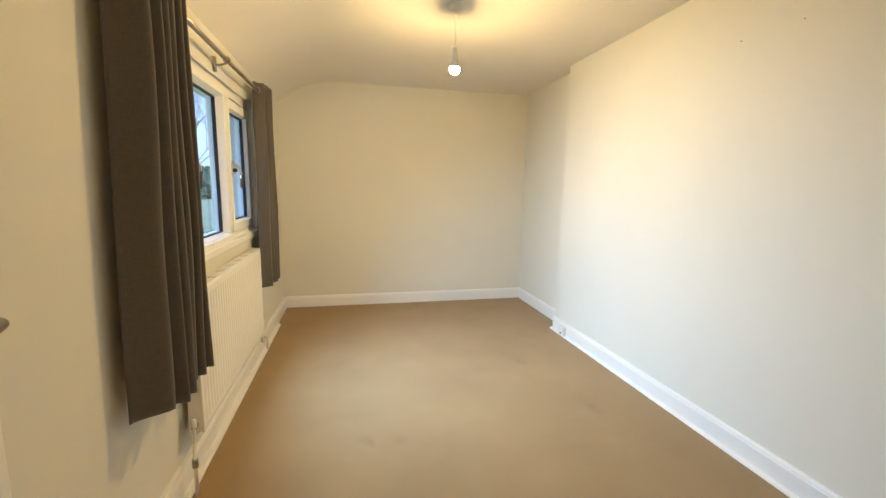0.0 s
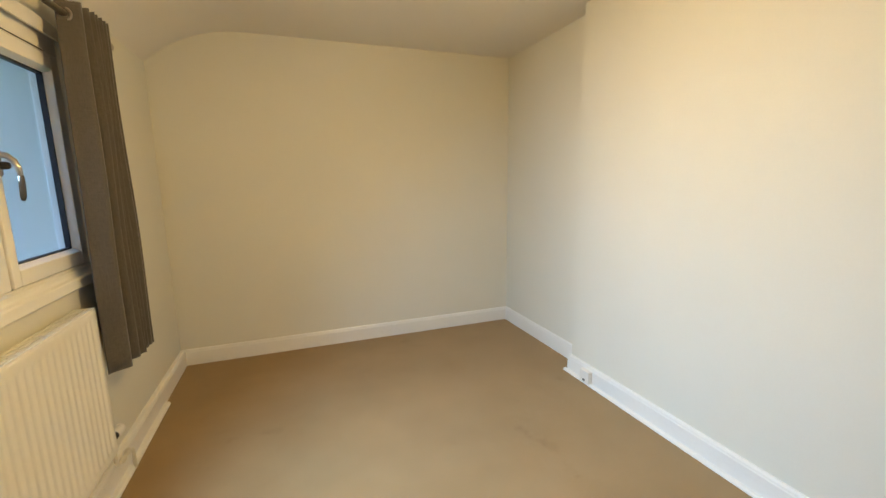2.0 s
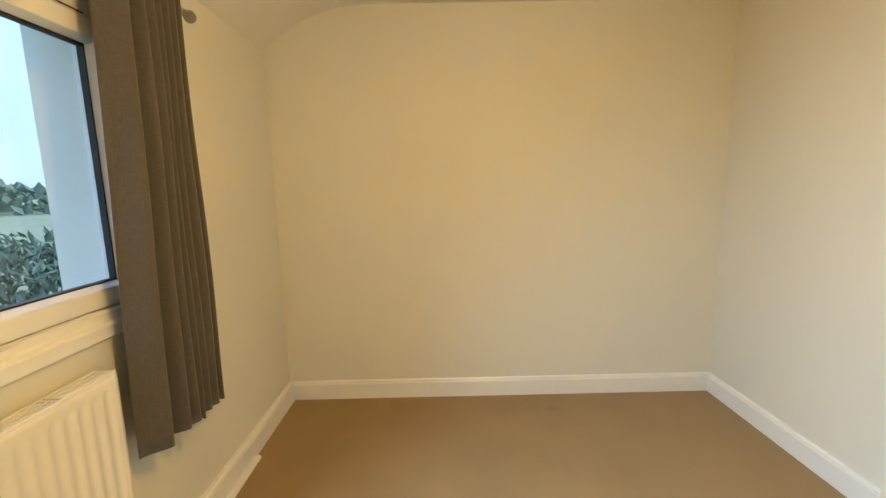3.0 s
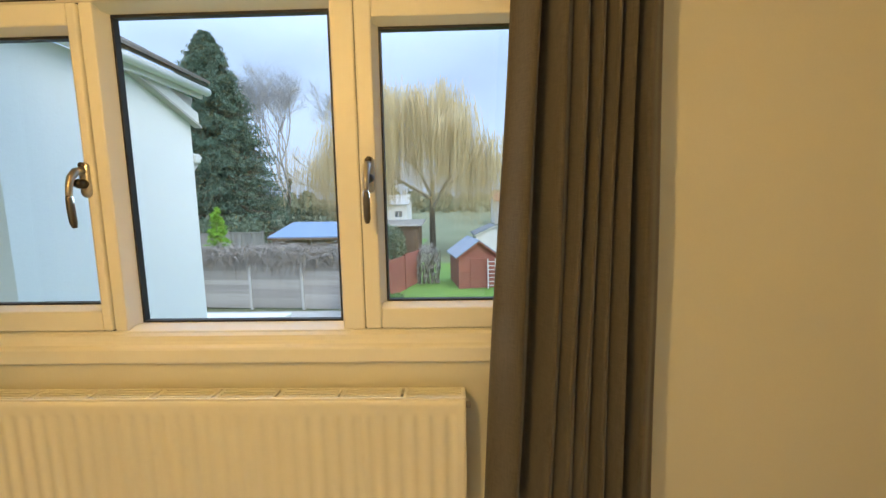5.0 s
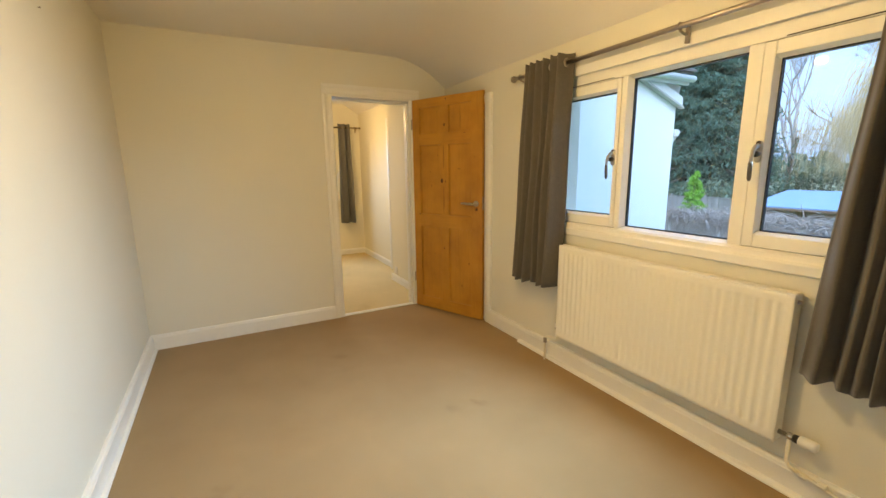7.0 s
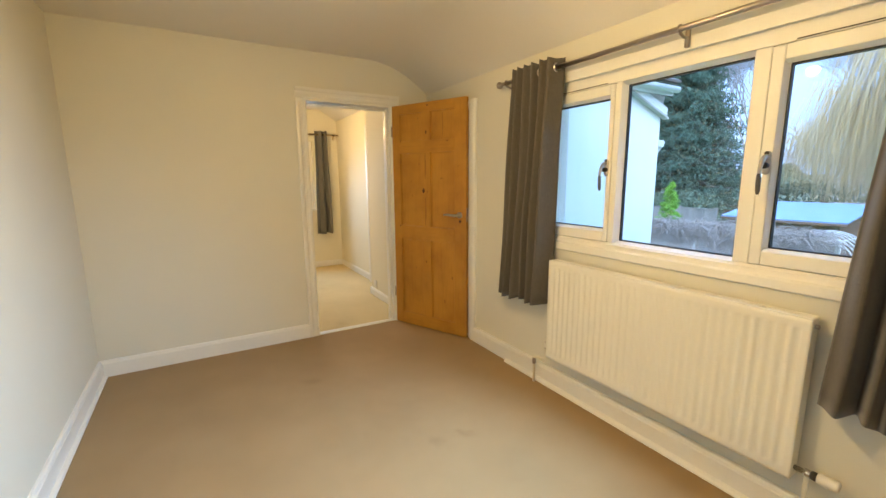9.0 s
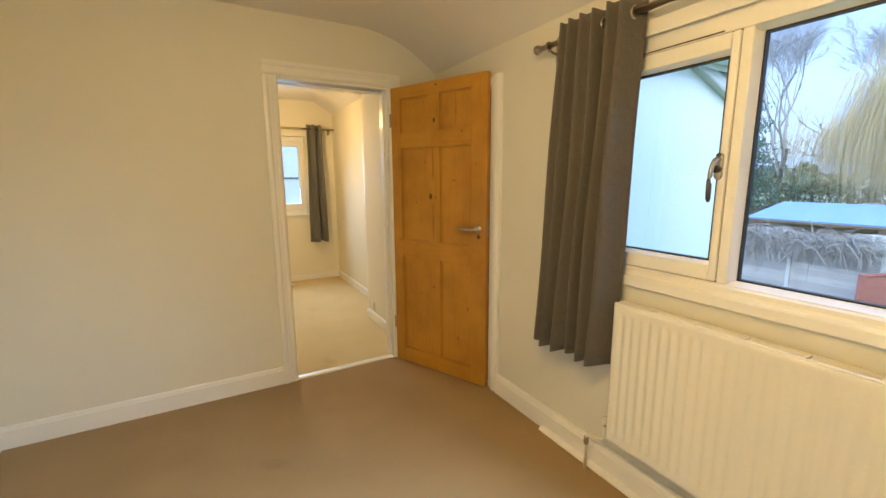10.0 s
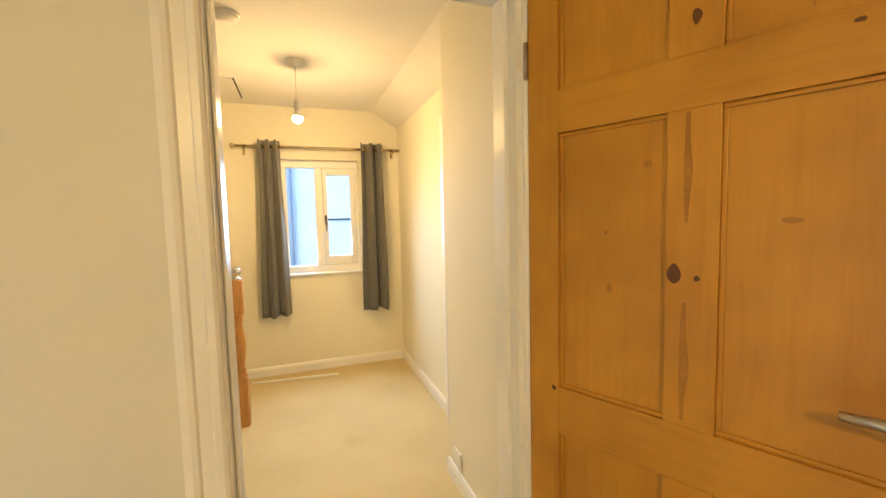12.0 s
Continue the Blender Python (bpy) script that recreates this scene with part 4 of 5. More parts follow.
pole("landing_curtain_pole", -0.02, 1.36, -2.86, 2.02, "X", M_BRASS, "brassy nickel curtain pole over the landing window", (0.03, 1.31), -2.94)
curtain("landing_curtain", 0.125, 0.335, 0.10, 0.365, 5, -2.86, 2.02, 0.535, M_LCLOTH, "grey eyelet curtain drawn back beside the landing window", "X", 21, 0.045, M_BRASS, "landing curtains")
curtain("landing_curtain", 1.02, 1.185, 0.985, 1.225, 5, -2.86, 2.02, 0.55, M_LCLOTH, "grey eyelet curtain drawn back on the stair side", "X", 33, 0.045, M_BRASS, "landing curtains")
pendant("landing_pendant_light", 0.875, -1.84, LC, 2.04, M_LBULB, "white plastic landing pendant with a bare lit bulb", 0.06)

post = thing("newel_post", (1.315, -2.05, 0), "turned varnished pine newel post with a metal ball cap", "newel post")
part("shaft", box(1.275, 1.355, -2.09, -2.01, -0.002, 0.34, 0.004), M_POST, post)
part("turning", turned([(0.04, 0.34), (0.036, 0.352), (0.029, 0.37), (0.034, 0.385), (0.026, 0.40), (0.03, 0.44), (0.038, 0.50), (0.041, 0.55), (0.037, 0.61), (0.029, 0.67), (0.025, 0.71), (0.033, 0.725), (0.026, 0.74), (0.037, 0.765), (0.04, 0.775)], (1.315, -2.05, 0), 20), M_POST, post, "", True)
part("head_block", box(1.275, 1.355, -2.09, -2.01, 0.775, 1.0, 0.006), M_POST, post)
part("ball_cap", turned([(0.034, 1.0), (0.034, 1.008), (0.02, 1.014), (0.016, 1.022), (0.026, 1.032), (0.033, 1.047), (0.034, 1.057), (0.03, 1.071), (0.018, 1.084), (0.0, 1.088)], (1.315, -2.05, 0), 20), M_CHROME, post, "metal ball cap", True)

sm = thing("smoke_alarm", (1.18, -1.30, LC), "round white plastic smoke alarm on the landing ceiling", "smoke alarm")
part("base", turned([(0.056, 0.004), (0.058, -0.01), (0.056, -0.014)], (1.18, -1.30, LC), 28), M_PLASTIC, sm, "", True)
part("cover", turned([(0.05, -0.013), (0.05, -0.026), (0.042, -0.034), (0.02, -0.037), (0.0, -0.037)], (1.18, -1.30, LC), 28), M_PLASTIC, sm, "", True)
part("test_button", turned([(0.009, -0.036), (0.009, -0.04), (0.0, -0.041)], (1.19, -1.29, LC), 12), M_PLASTIC, sm)
ha = thing("loft_hatch", (1.55, -2.515, LC), "white painted loft hatch in the landing ceiling", "hatch")
part("panel", box(1.288, 1.82, -2.75, -2.28, LC - 0.008, LC - 0.001, 0.002), M_CEIL, ha)
# no real gap: a solid dark strip paints the shade along the hatch
part("shadow_gap", box(1.276, 1.286, -2.762, -2.268, LC - 0.004, LC - 0.001), M_DARK, ha, "dark strip painting the shaded gap at the hatch edge")
so_ = thing("wall_socket", (0.19, -0.9, 0.145), "cream plastic socket plate low on the landing wall", "socket")
part("plate", box(0.1905, 0.199, -0.94, -0.86, 0.10, 0.19, 0.003), M_PLASTIC, so_)
part("module", box(0.199, 0.2015, -0.918, -0.882, 0.125, 0.165, 0.001), M_PLASTIC, so_)
ba = thing("timber_batten", (0.98, -2.76, 0), "pale thin timber batten lying on the landing carpet", "batten")
b = box(-0.36, 0.36, -0.014, 0.014, 0, 0.012, 0.002)
bmesh.ops.transform(b, matrix=Matrix.Translation((0.98, -2.768, -0.002)) @ Matrix.Rotation(radians(-5), 4, "Z"), verts=b.verts)
part("strip", b, M_GLOSS, ba)

# ---------- outside: materials ----------
M_LAWN = surface("lawn_grass", (0.085, 0.19, 0.03), (0.16, 0.32, 0.06), 0.9, 0.8, 40, 0.6, 0.03, amount=0.45)
M_EARTH = surface("garden_ground", (0.11, 0.13, 0.06), (0.19, 0.20, 0.11), 0.95, 0.15, 6, 0.5, 0.05)
M_RENDER = surface("white_render", (0.83, 0.84, 0.84), (0.88, 0.89, 0.89), 0.85, 1.5, 70, 0.35, 0.004)
M_NB = surface("grey_white_render", (0.56, 0.60, 0.64), (0.66, 0.70, 0.74), 0.85, 1.5, 50, 0.35, 0.004)
M_WHITEWOOD = surface("white_bargeboard", (0.66, 0.66, 0.64), (0.76, 0.76, 0.74), 0.5, 4, 40, 0.15)
M_TILE = surface("grey_brown_roof_tile", (0.10, 0.085, 0.075), (0.20, 0.175, 0.155), 0.85, 6, 60, 0.5, 0.004, vary=0.25)
M_REDFENCE = surface("red_brown_fence_stain", (0.27, 0.075, 0.055), (0.38, 0.12, 0.09), 0.8, 3, 50, 0.4, 0.003, stretch=(1, 1, 6), vary=0.15)
M_OLDFENCE = surface("weathered_fence_wood", (0.30, 0.275, 0.25), (0.46, 0.43, 0.40), 0.9, 3, 50, 0.4, 0.003, stretch=(1, 1, 6), vary=0.2)
M_BROWNFENCE = surface("brown_fence_wood", (0.14, 0.08, 0.055), (0.22, 0.13, 0.09), 0.9, 3, 50, 0.3, 0.003, vary=0.15)
M_GREYFENCE = surface("grey_fence_wood", (0.20, 0.185, 0.175), (0.31, 0.29, 0.275), 0.9, 3, 50, 0.4, 0.003, stretch=(1, 1, 6), vary=0.2)
M_FINETWIG = surface("pale_fine_twigs", (0.40, 0.385, 0.39), (0.54, 0.52, 0.52), 0.9, 1, 8, 0.0)
M_CONC = surface("concrete_panel", (0.42, 0.41, 0.39), (0.55, 0.54, 0.51), 0.9, 3, 60, 0.4, 0.004)
M_SHEDROOF = surface("grey_felt_roof", (0.20, 0.24, 0.29), (0.29, 0.33, 0.38), 0.8, 3, 60, 0.3)
M_BLUE = surface("blue_sheet_roof", (0.14, 0.24, 0.38), (0.19, 0.30, 0.45), 0.9, 1.2, 20, 0.2)
M_REDROOF = surface("red_clay_roof", (0.36, 0.10, 0.06), (0.50, 0.16, 0.10), 0.85, 1, 12, 0.2)
M_BROWNROOF = surface("mauve_brown_roof", (0.25, 0.165, 0.155), (0.34, 0.235, 0.22), 0.85, 1, 14, 0.3, 0.01)
M_BRICK = surface("pale_house_wall", (0.50, 0.46, 0.42), (0.60, 0.56, 0.52), 0.9, 2, 20, 0.2)
M_PANE = surface("dark_window_pane", (0.06, 0.08, 0.10), (0.10, 0.13, 0.16), 0.08, 2, 10, 0.0)
M_BARK = surface("grey_bark", (0.09, 0.075, 0.06), (0.16, 0.135, 0.11), 0.95, 4, 40, 0.5, 0.01)
# distance haze is put into this green: lighter and bluer than the needles
M_CONIFER = surface("hazed_conifer_needles", (0.05, 0.115, 0.085), (0.12, 0.22, 0.16), 0.85, 0.7, 6, 0.0, amount=0.5)
M_BRIGHT = surface("bright_green_conifer", (0.11, 0.30, 0.03), (0.22, 0.48, 0.06), 0.8, 3, 20, 0.0, amount=0.5)
M_LAUREL = surface("laurel_leaves", (0.07, 0.17, 0.045), (0.15, 0.31, 0.085), 0.45, 2.5, 20, 0.0, amount=0.5)
M_SHRUB = surface("dull_green_shrub", (0.08, 0.125, 0.08), (0.16, 0.215, 0.14), 0.8, 1.5, 12, 0.0, amount=0.5)
M_WILLOW = surface("yellow_willow_twigs", (0.56, 0.42, 0.22), (0.70, 0.55, 0.33), 0.8, 0.6, 4, 0.0)
M_TWIG = surface("bare_twigs", (0.30, 0.28, 0.27), (0.44, 0.41, 0.39), 0.9, 1, 8, 0.0)
M_DRY = surface("dry_climber_stems", (0.20, 0.175, 0.155), (0.42, 0.375, 0.34), 0.95, 2, 12, 0.0)
GZ = -2.6

b = bmesh.new()
bmesh.ops.create_grid(b, x_segments=40, y_segments=40, size=1500)
setting("ground", (bmesh.ops.translate(b, verts=b.verts, vec=(-200, 0, GZ - 0.03)), b)[1], M_EARTH, "rough green garden ground running to the horizon", "ground")


def sheet(name, x0, x1, y0, y1, z, mat, label, category, n=24, rough=0.02):
    b = bmesh.new()
    rnd = random.Random(5)
    vs = [[b.verts.new((x0 + (x1 - x0) * i / n, y0 + (y1 - y0) * j / n, z + rnd.uniform(-rough, rough))) for j in range(n + 1)] for i in range(n + 1)]
    for i in range(n):
        for j in range(n):
            b.faces.new((vs[i][j], vs[i + 1][j], vs[i + 1][j + 1], vs[i][j + 1]))
    return setting(name, b, mat, label, category, True)


sheet("lawn", -24, -1.0, 0.4, 9.2, GZ + 0.04, M_LAWN, "green mown lawn behind the house", "lawn")
sheet("lawn", -40, -13.9, -9.0, 0.395, GZ + 0.04, M_LAWN, "green lawn of the next garden", "lawn")
sheet("patio", -13.2, -5.5, -6.0, -0.4, GZ + 0.03, M_CONC, "pale concrete yard below the window", "patio", rough=0.005)

# white wing of the house: eaves along the passage, a raking board at its outer end
wing = thing("house_wing", (-1.2, 0.4, GZ), "white rendered wing of the house with a tiled roof", "house")
WY = 0.95
part("wall", prism([(-0.335, GZ), (-2.2, GZ), (-2.2, 1.97), (-1.60, 2.17), (-0.335, 2.17)], "Y", WY - 3.0, WY), M_RENDER, wing)
part("raking_board", prism([(-1.15, 2.33), (-2.24, 1.95), (-2.24, 2.04), (-1.15, 2.42)], "Y", WY + 0.002, WY + 0.045), M_WHITEWOOD, wing, "white raking board")
part("raking_edge", prism([(-1.15, 2.315), (-2.25, 1.93), (-2.25, 1.948), (-1.15, 2.328)], "Y", WY + 0.002, WY + 0.06), M_CONC, wing, "grey lower edge of the raking board")
part("box_end", prism([(-1.40, 2.18), (-2.2, 1.98), (-2.26, 2.16), (-1.40, 2.2)], "Y", WY - 0.3, WY - 0.002), M_BRICK, wing)
part("fascia", box(-2.26, -0.335, WY + 0.061, WY + 0.08, 2.15, 2.22), M_WHITEWOOD, wing, "white fascia board")
part("gutter", tube([(-0.335, WY + 0.11, 2.215), (-2.28, WY + 0.11, 2.205)], 0.032, 10), M_WHITEWOOD, wing, "white gutter", True)
roof = part("roof", prism([(WY + 0.12, 2.245), (WY + 0.12, 2.265), (WY - 2.4, 3.6), (WY - 2.4, 3.56)], "X", -2.26, -0.335), M_TILE, wing, "grey-brown tiled roof")
tile_me = mesh_of(prism([(0.0, 0.012), (0.0, 0.035), (-0.30, 0.190), (-0.30, 0.168)], "X", 0.004, 0.216), "tile", M_TILE)
for k in range(11):
    for j in range(9):
        o = new("tile", tile_me)
        o.parent = roof
        o.location = Vector((-2.27 + j * 0.22 + (0.11 if k % 2 else 0.0), WY + 0.145 - k * 0.24, 2.25 + k * 0.127)) - root_at(roof)
part("downpipe", tube([(-2.26, WY + 0.0, 1.72), (-2.24, WY - 0.1, 1.55), (-2.24, WY - 0.1, GZ)], 0.034, 10), M_WHITEWOOD, wing, "white downpipe", True)
part("hopper", box(-2.27, -2.21, WY - 0.03, WY + 0.02, 1.66, 1.73, 0.008), M_WHITEWOOD, wing, "white hopper head")
lean = thing("lean_to_roof", (-7.7, -2.0, GZ), "white flat-roofed store in the yard below", "shed")
part("roof_sheet", prism([(-6.9, -1.30), (-8.5, -1.38), (-8.5, -1.31), (-6.9, -1.23)], "Y", -3.4, -0.95), M_WHITEWOOD, lean)
part("wall", box(-8.4, -7.0, -3.3, -1.05, GZ, -1.385), M_RENDER, lean)


# ---------- fences ----------
def fence(name, ax, ay, bx, by, high, panels, boards, mat, post_mat, label, upright=False):
    """A fence of panels between posts from a to b on the ground; boards lie across, or stand upright."""
    f = thing(name, ((ax + bx) / 2, (ay + by) / 2, GZ), label, "fence")
    d = Vector((bx - ax, by - ay, 0))
    ln = d.length / panels
    turn = math.atan2(d.y, d.x)
    rnd = random.Random(len(label) + panels)
    if upright:
        bme = mesh_of(box(0.006, ln / boards - 0.006, -0.01, 0.01, 0.04, high, 0), "board", mat)
    else:
        prof = [(-0.014, 0), (0.012, 0), (0.02, high / boards * 1.12), (0.008, high / boards * 1.12)]
        bme = mesh_of(prism(prof, "X", 0.05, ln - 0.05), "board", mat)
    pme = mesh_of(box(-0.05, 0.05, -0.05, 0.05, -0.05, high + 0.1, 0.008), "post", post_mat)
    cme = mesh_of(box(0.04, ln - 0.04, -0.03, 0.03, high, high + 0.035, 0.004), "cap", mat)
    base = f.location
    for k in range(panels + 1):
        p = Vector((ax, ay, GZ)) + d * (k / panels)
        o = new("post", pme)
        o.parent, o.location = f, p - base
        o.rotation_euler = (rnd.uniform(-0.015, 0.015), rnd.uniform(-0.015, 0.015), turn)
        if k == panels:
            break
        dz = rnd.uniform(-0.04, 0.04)
        for j in range(boards):
            o = new("board", bme)
            o.parent = f
            if upright:
                o.location = p - base + Vector((math.cos(turn), math.sin(turn), 0)) * (j * ln / boards) + Vector((0, 0, dz + rnd.uniform(-0.02, 0.02)))
            else:
                o.location = p - base + Vector((0, 0, 0.05 + dz + j * (high - 0.02) / boards))
            o.rotation_euler = (rnd.uniform(-0.01, 0.01), 0, turn)
        o = new("cap", cme)
        o.parent, o.location, o.rotation_euler = f, p - base + Vector((0, 0, dz)), (0, 0, turn)
    return f


fence("garden_fence", -12.2, -0.62, -18.0, 1.35, 1.5, 4, 5, M_REDFENCE, M_REDFENCE, "red-brown stained panel fence along the lawn")
fence("garden_fence", -13.4, -0.55, -13.9, -6.6, 2.1, 3, 12, M_OLDFENCE, M_CONC, "weathered grey panel fence with concrete posts and dry climbers")
fence("garden_fence", -15.4, 9.3, -1.2, 8.3, 1.7, 8, 9, M_OLDFENCE, M_OLDFENCE, "weathered grey fence along the far side of the lawn")
fence("garden_fence", -14.9, 7.45, -12.6, 8.35, 1.6, 2, 9, M_REDFENCE, M_REDFENCE, "short red-brown fence beside the hedge")
fence("garden_fence", -27.0, -14.0, -24.5, 0.6, 1.9, 7, 12, M_BROWNFENCE, M_BROWNFENCE, "dark brown boarded fence between gardens", True)
fence("garden_fence", -20.2, -12.5, -19.4, -6.7, 2.4, 3, 10, M_GREYFENCE, M_GREYFENCE, "grey boarded fence under the conifers", True)


# ---------- sheds and houses ----------
def shed(name, x, y, w, d, h, rh, wall, roof, label, turn=0.0, extra=None):
    """A gabled timber shed, its gable towards +x; boards lie across the front."""
    s = thing(name, (x, y, GZ), label, "shed")
    s.rotation_euler = (0, 0, turn)

    def add(nm, bm_, mat, parent=None, lb=""):
        o = new(nm, mesh_of(bm_, nm, mat))
        o.parent = parent or s
        return tagged(o, lb) if lb else o

    add("wall", prism([(-w / 2, 0), (w / 2, 0), (w / 2, h), (0, h + rh), (-w / 2, h)], "X", -d, 0), wall)
    for k in range(int(h / 0.16)):
        add("board", prism([(0.002, k * 0.16), (0.022, k * 0.16), (0.01, k * 0.16 + 0.158), (0.002, k * 0.16 + 0.158)], "Y", -w / 2, w / 2), wall)
    for sg in (-1, 1):
        add("roof", prism([(0, h + rh + 0.02), (0, h + rh + 0.07), (sg * (w / 2 + 0.15), h - 0.06), (sg * (w / 2 + 0.15), h - 0.12)], "X", -d - 0.12, 0.16), roof)
        add("bargeboard", prism([(0, h + rh - 0.05), (0, h + rh + 0.04), (sg * (w / 2 + 0.14), h - 0.08), (sg * (w / 2 + 0.14), h - 0.18)], "X", 0.10, 0.15), wall)
    dr = add("door", box(0.022, 0.05, -0.38, 0.38, 0.05, h - 0.15, 0.004), wall)
    for z in (0.3, h - 0.5):
        add("ledge", box(0.05, 0.062, -0.34, 0.34, z, z + 0.1), wall, dr)
    return s


red_shed = shed("garden_shed", -16.7, 4.05, 1.75, 2.2, 1.5, 0.6, M_REDFENCE, M_SHEDROOF, "red-brown timber shed with a grey felt roof", radians(10))
trel = thing("white_ladder", (-16.45, 4.6, GZ), "short white ladder leaning on the red shed", "ladder")
for y in (4.45, 4.77):
    part("stile", tube([(-16.42, y, GZ + 0.04), (-16.53, y, GZ + 1.35)], 0.022, 8), M_WHITEWOOD, trel)
for k in range(7):
    z = GZ + 0.2 + k * 0.17
    part("rung", tube([(-16.42 - (z - GZ) * 0.084, 4.45, z), (-16.42 - (z - GZ) * 0.084, 4.77, z)], 0.014, 8), M_WHITEWOOD, trel)
shed("summer_house", -27.5, 5.9, 2.7, 2.2, 1.55, 0.5, M_WHITEWOOD, M_SHEDROOF, "pale painted summer house behind the shed", radians(4))
flat = thing("flat_roofed_shed", (-21.5, -4.6, GZ), "brown shed with a blue sheet roof", "shed")
part("wall", box(-23.0, -20.2, -6.4, -2.4, GZ, -0.5), M_BROWNFENCE, flat)
part("roof", prism([(-23.4, 0.12), (-19.8, -0.46), (-19.8, -0.52), (-23.4, 0.06)], "Y", -6.65, -2.1), M_BLUE, flat, "blue sheet roof")
part("fascia", box(-19.84, -19.76, -6.65, -2.1, -0.61, -0.525), M_BROWNFENCE, flat)
flat2 = thing("flat_roofed_shed", (-29, -3.0, GZ), "long low brown shed with a pale roof", "shed")
part("wall", box(-31, -27.5, -5.5, 0.5, GZ, -0.45), M_BROWNFENCE, flat2)
part("roof", prism([(-31.3, -0.2), (-27.2, -0.4), (-27.2, -0.48), (-31.3, -0.28)], "Y", -5.8, 0.8), M_CONC, flat2, "pale sheet roof")


def house(name, x, y, w, d, h, rh, wall, roof, label, dormer=False, turn=0.0, rows=1):
    """A plain house: ridge along y, windows on the side towards us."""
    s = thing(name, (x, y, GZ), label, "house")
    s.rotation_euler = (0, 0, turn)

    def add(nm, bm_, mat, parent=None, lb=""):
        o = new(nm, mesh_of(bm_, nm, mat))
        o.parent = parent or s
        return tagged(o, lb) if lb else o

    add("wall", prism([(0, 0), (0, h), (-d / 2, h + rh * 0.96), (-d, h), (-d, 0)], "Y", -w / 2, w / 2), wall)
    for q in ([(0.35, h - 0.12), (0.35, h - 0.02), (-d / 2, h + rh + 0.1), (-d / 2, h + rh)], [(-d - 0.35, h - 0.12), (-d - 0.35, h - 0.02), (-d / 2, h + rh + 0.1), (-d / 2, h + rh)]):
        rf = add("roof", prism(q, "Y", -w / 2 - 0.3, w / 2 + 0.3), roof)
    for r in range(rows):
        for k in range(max(2, int(w / 3))):
            yy = -w / 2 + (k + 0.5) * w / max(2, int(w / 3))
            wn_ = add("window", box(0.01, 0.07, yy - 0.7, yy + 0.7, 0.9 + r * 2.6, 2.1 + r * 2.6), M_WHITEWOOD)
            for e in (-0.33, 0.33):
                add("pane", box(0.07, 0.08, yy + e - 0.28, yy + e + 0.28, 1.0 + r * 2.6, 2.0 + r * 2.6), M_PANE, wn_)
    add("chimney", box(-d / 2 - 0.3, -d / 2 + 0.3, w / 2 - 1.2, w / 2 - 0.5, h + rh - 0.4, h + rh + 0.9, 0.02), M_BRICK)
    if dormer:
        dm = add("dormer", box(-d / 2 + 0.2, -0.7, -3.6, -0.6, h + rh * 0.30, h + rh * 0.88), M_WHITEWOOD)
        for k in range(3):
            add("pane", box(-0.7, -0.66, -3.45 + k * 0.95, -2.6 + k * 0.95, h + rh * 0.38, h + rh * 0.80), M_PANE, dm)
        add("dormer_roof", box(-d / 2 + 0.1, -0.45, -3.8, -0.4, h + rh * 0.88, h + rh * 0.94), M_BROWNROOF, dm)
    return s


house("bungalow", -33, 16.0, 12.0, 7.0, 2.4, 2.75, M_BRICK, M_BROWNROOF, "bungalow with a mauve-brown roof and a dormer window", True)
house("far_house", -62, 13.4, 8, 7, 3.6, 1.5, M_BRICK, M_REDROOF, "distant pale house with a red roof", rows=1)
house("far_house", -78, 20.0, 12, 8, 5.0, 3.0, M_BRICK, M_BROWNROOF, "distant house with a brown roof", rows=2)
house("far_house", -70, -11.0, 12, 8, 3.2, 1.6, M_WHITEWOOD, M_CONC, "distant low white building beyond the willow", rows=1)
house("far_house", -90, 26.0, 12, 8, 5.0, 3.0, M_BRICK, M_REDROOF, "distant house with a red roof", rows=2)


# ---------- trees and shrubs ----------
def leaf_cloud(spots, size, seed, flat=0.35):
    """Small bent leaf sprays at the spots, turned every way."""
    rnd = random.Random(seed)
    vs, fs = [], []
    for p, k in spots:
        r = size * k * rnd.uniform(0.6, 1.35)
        t = Euler((rnd.uniform(0, 6.3), rnd.uniform(0, 6.3), rnd.uniform(0, 6.3))).to_matrix()
        i = len(vs)
        for q in ((-1, 0, 0), (0, -flat, 0.15), (1, 0, 0), (0, flat, 0.15)):
            vs.append(Vector(p) + t @ (Vector(q) * r))
        fs += [(i, i + 1, i + 2), (i, i + 2, i + 3)]
    return vs, fs


def mesh_part(name, vs, fs, mat, parent, label=""):
    me = bpy.data.meshes.new(name)
    off = root_at(parent)
    me.from_pydata([tuple(Vector(v) - off) for v in vs], [], fs)
    me.materials.append(mat)
    ob = new(name, me)
    ob.parent = parent
    return tagged(ob, label) if label else ob


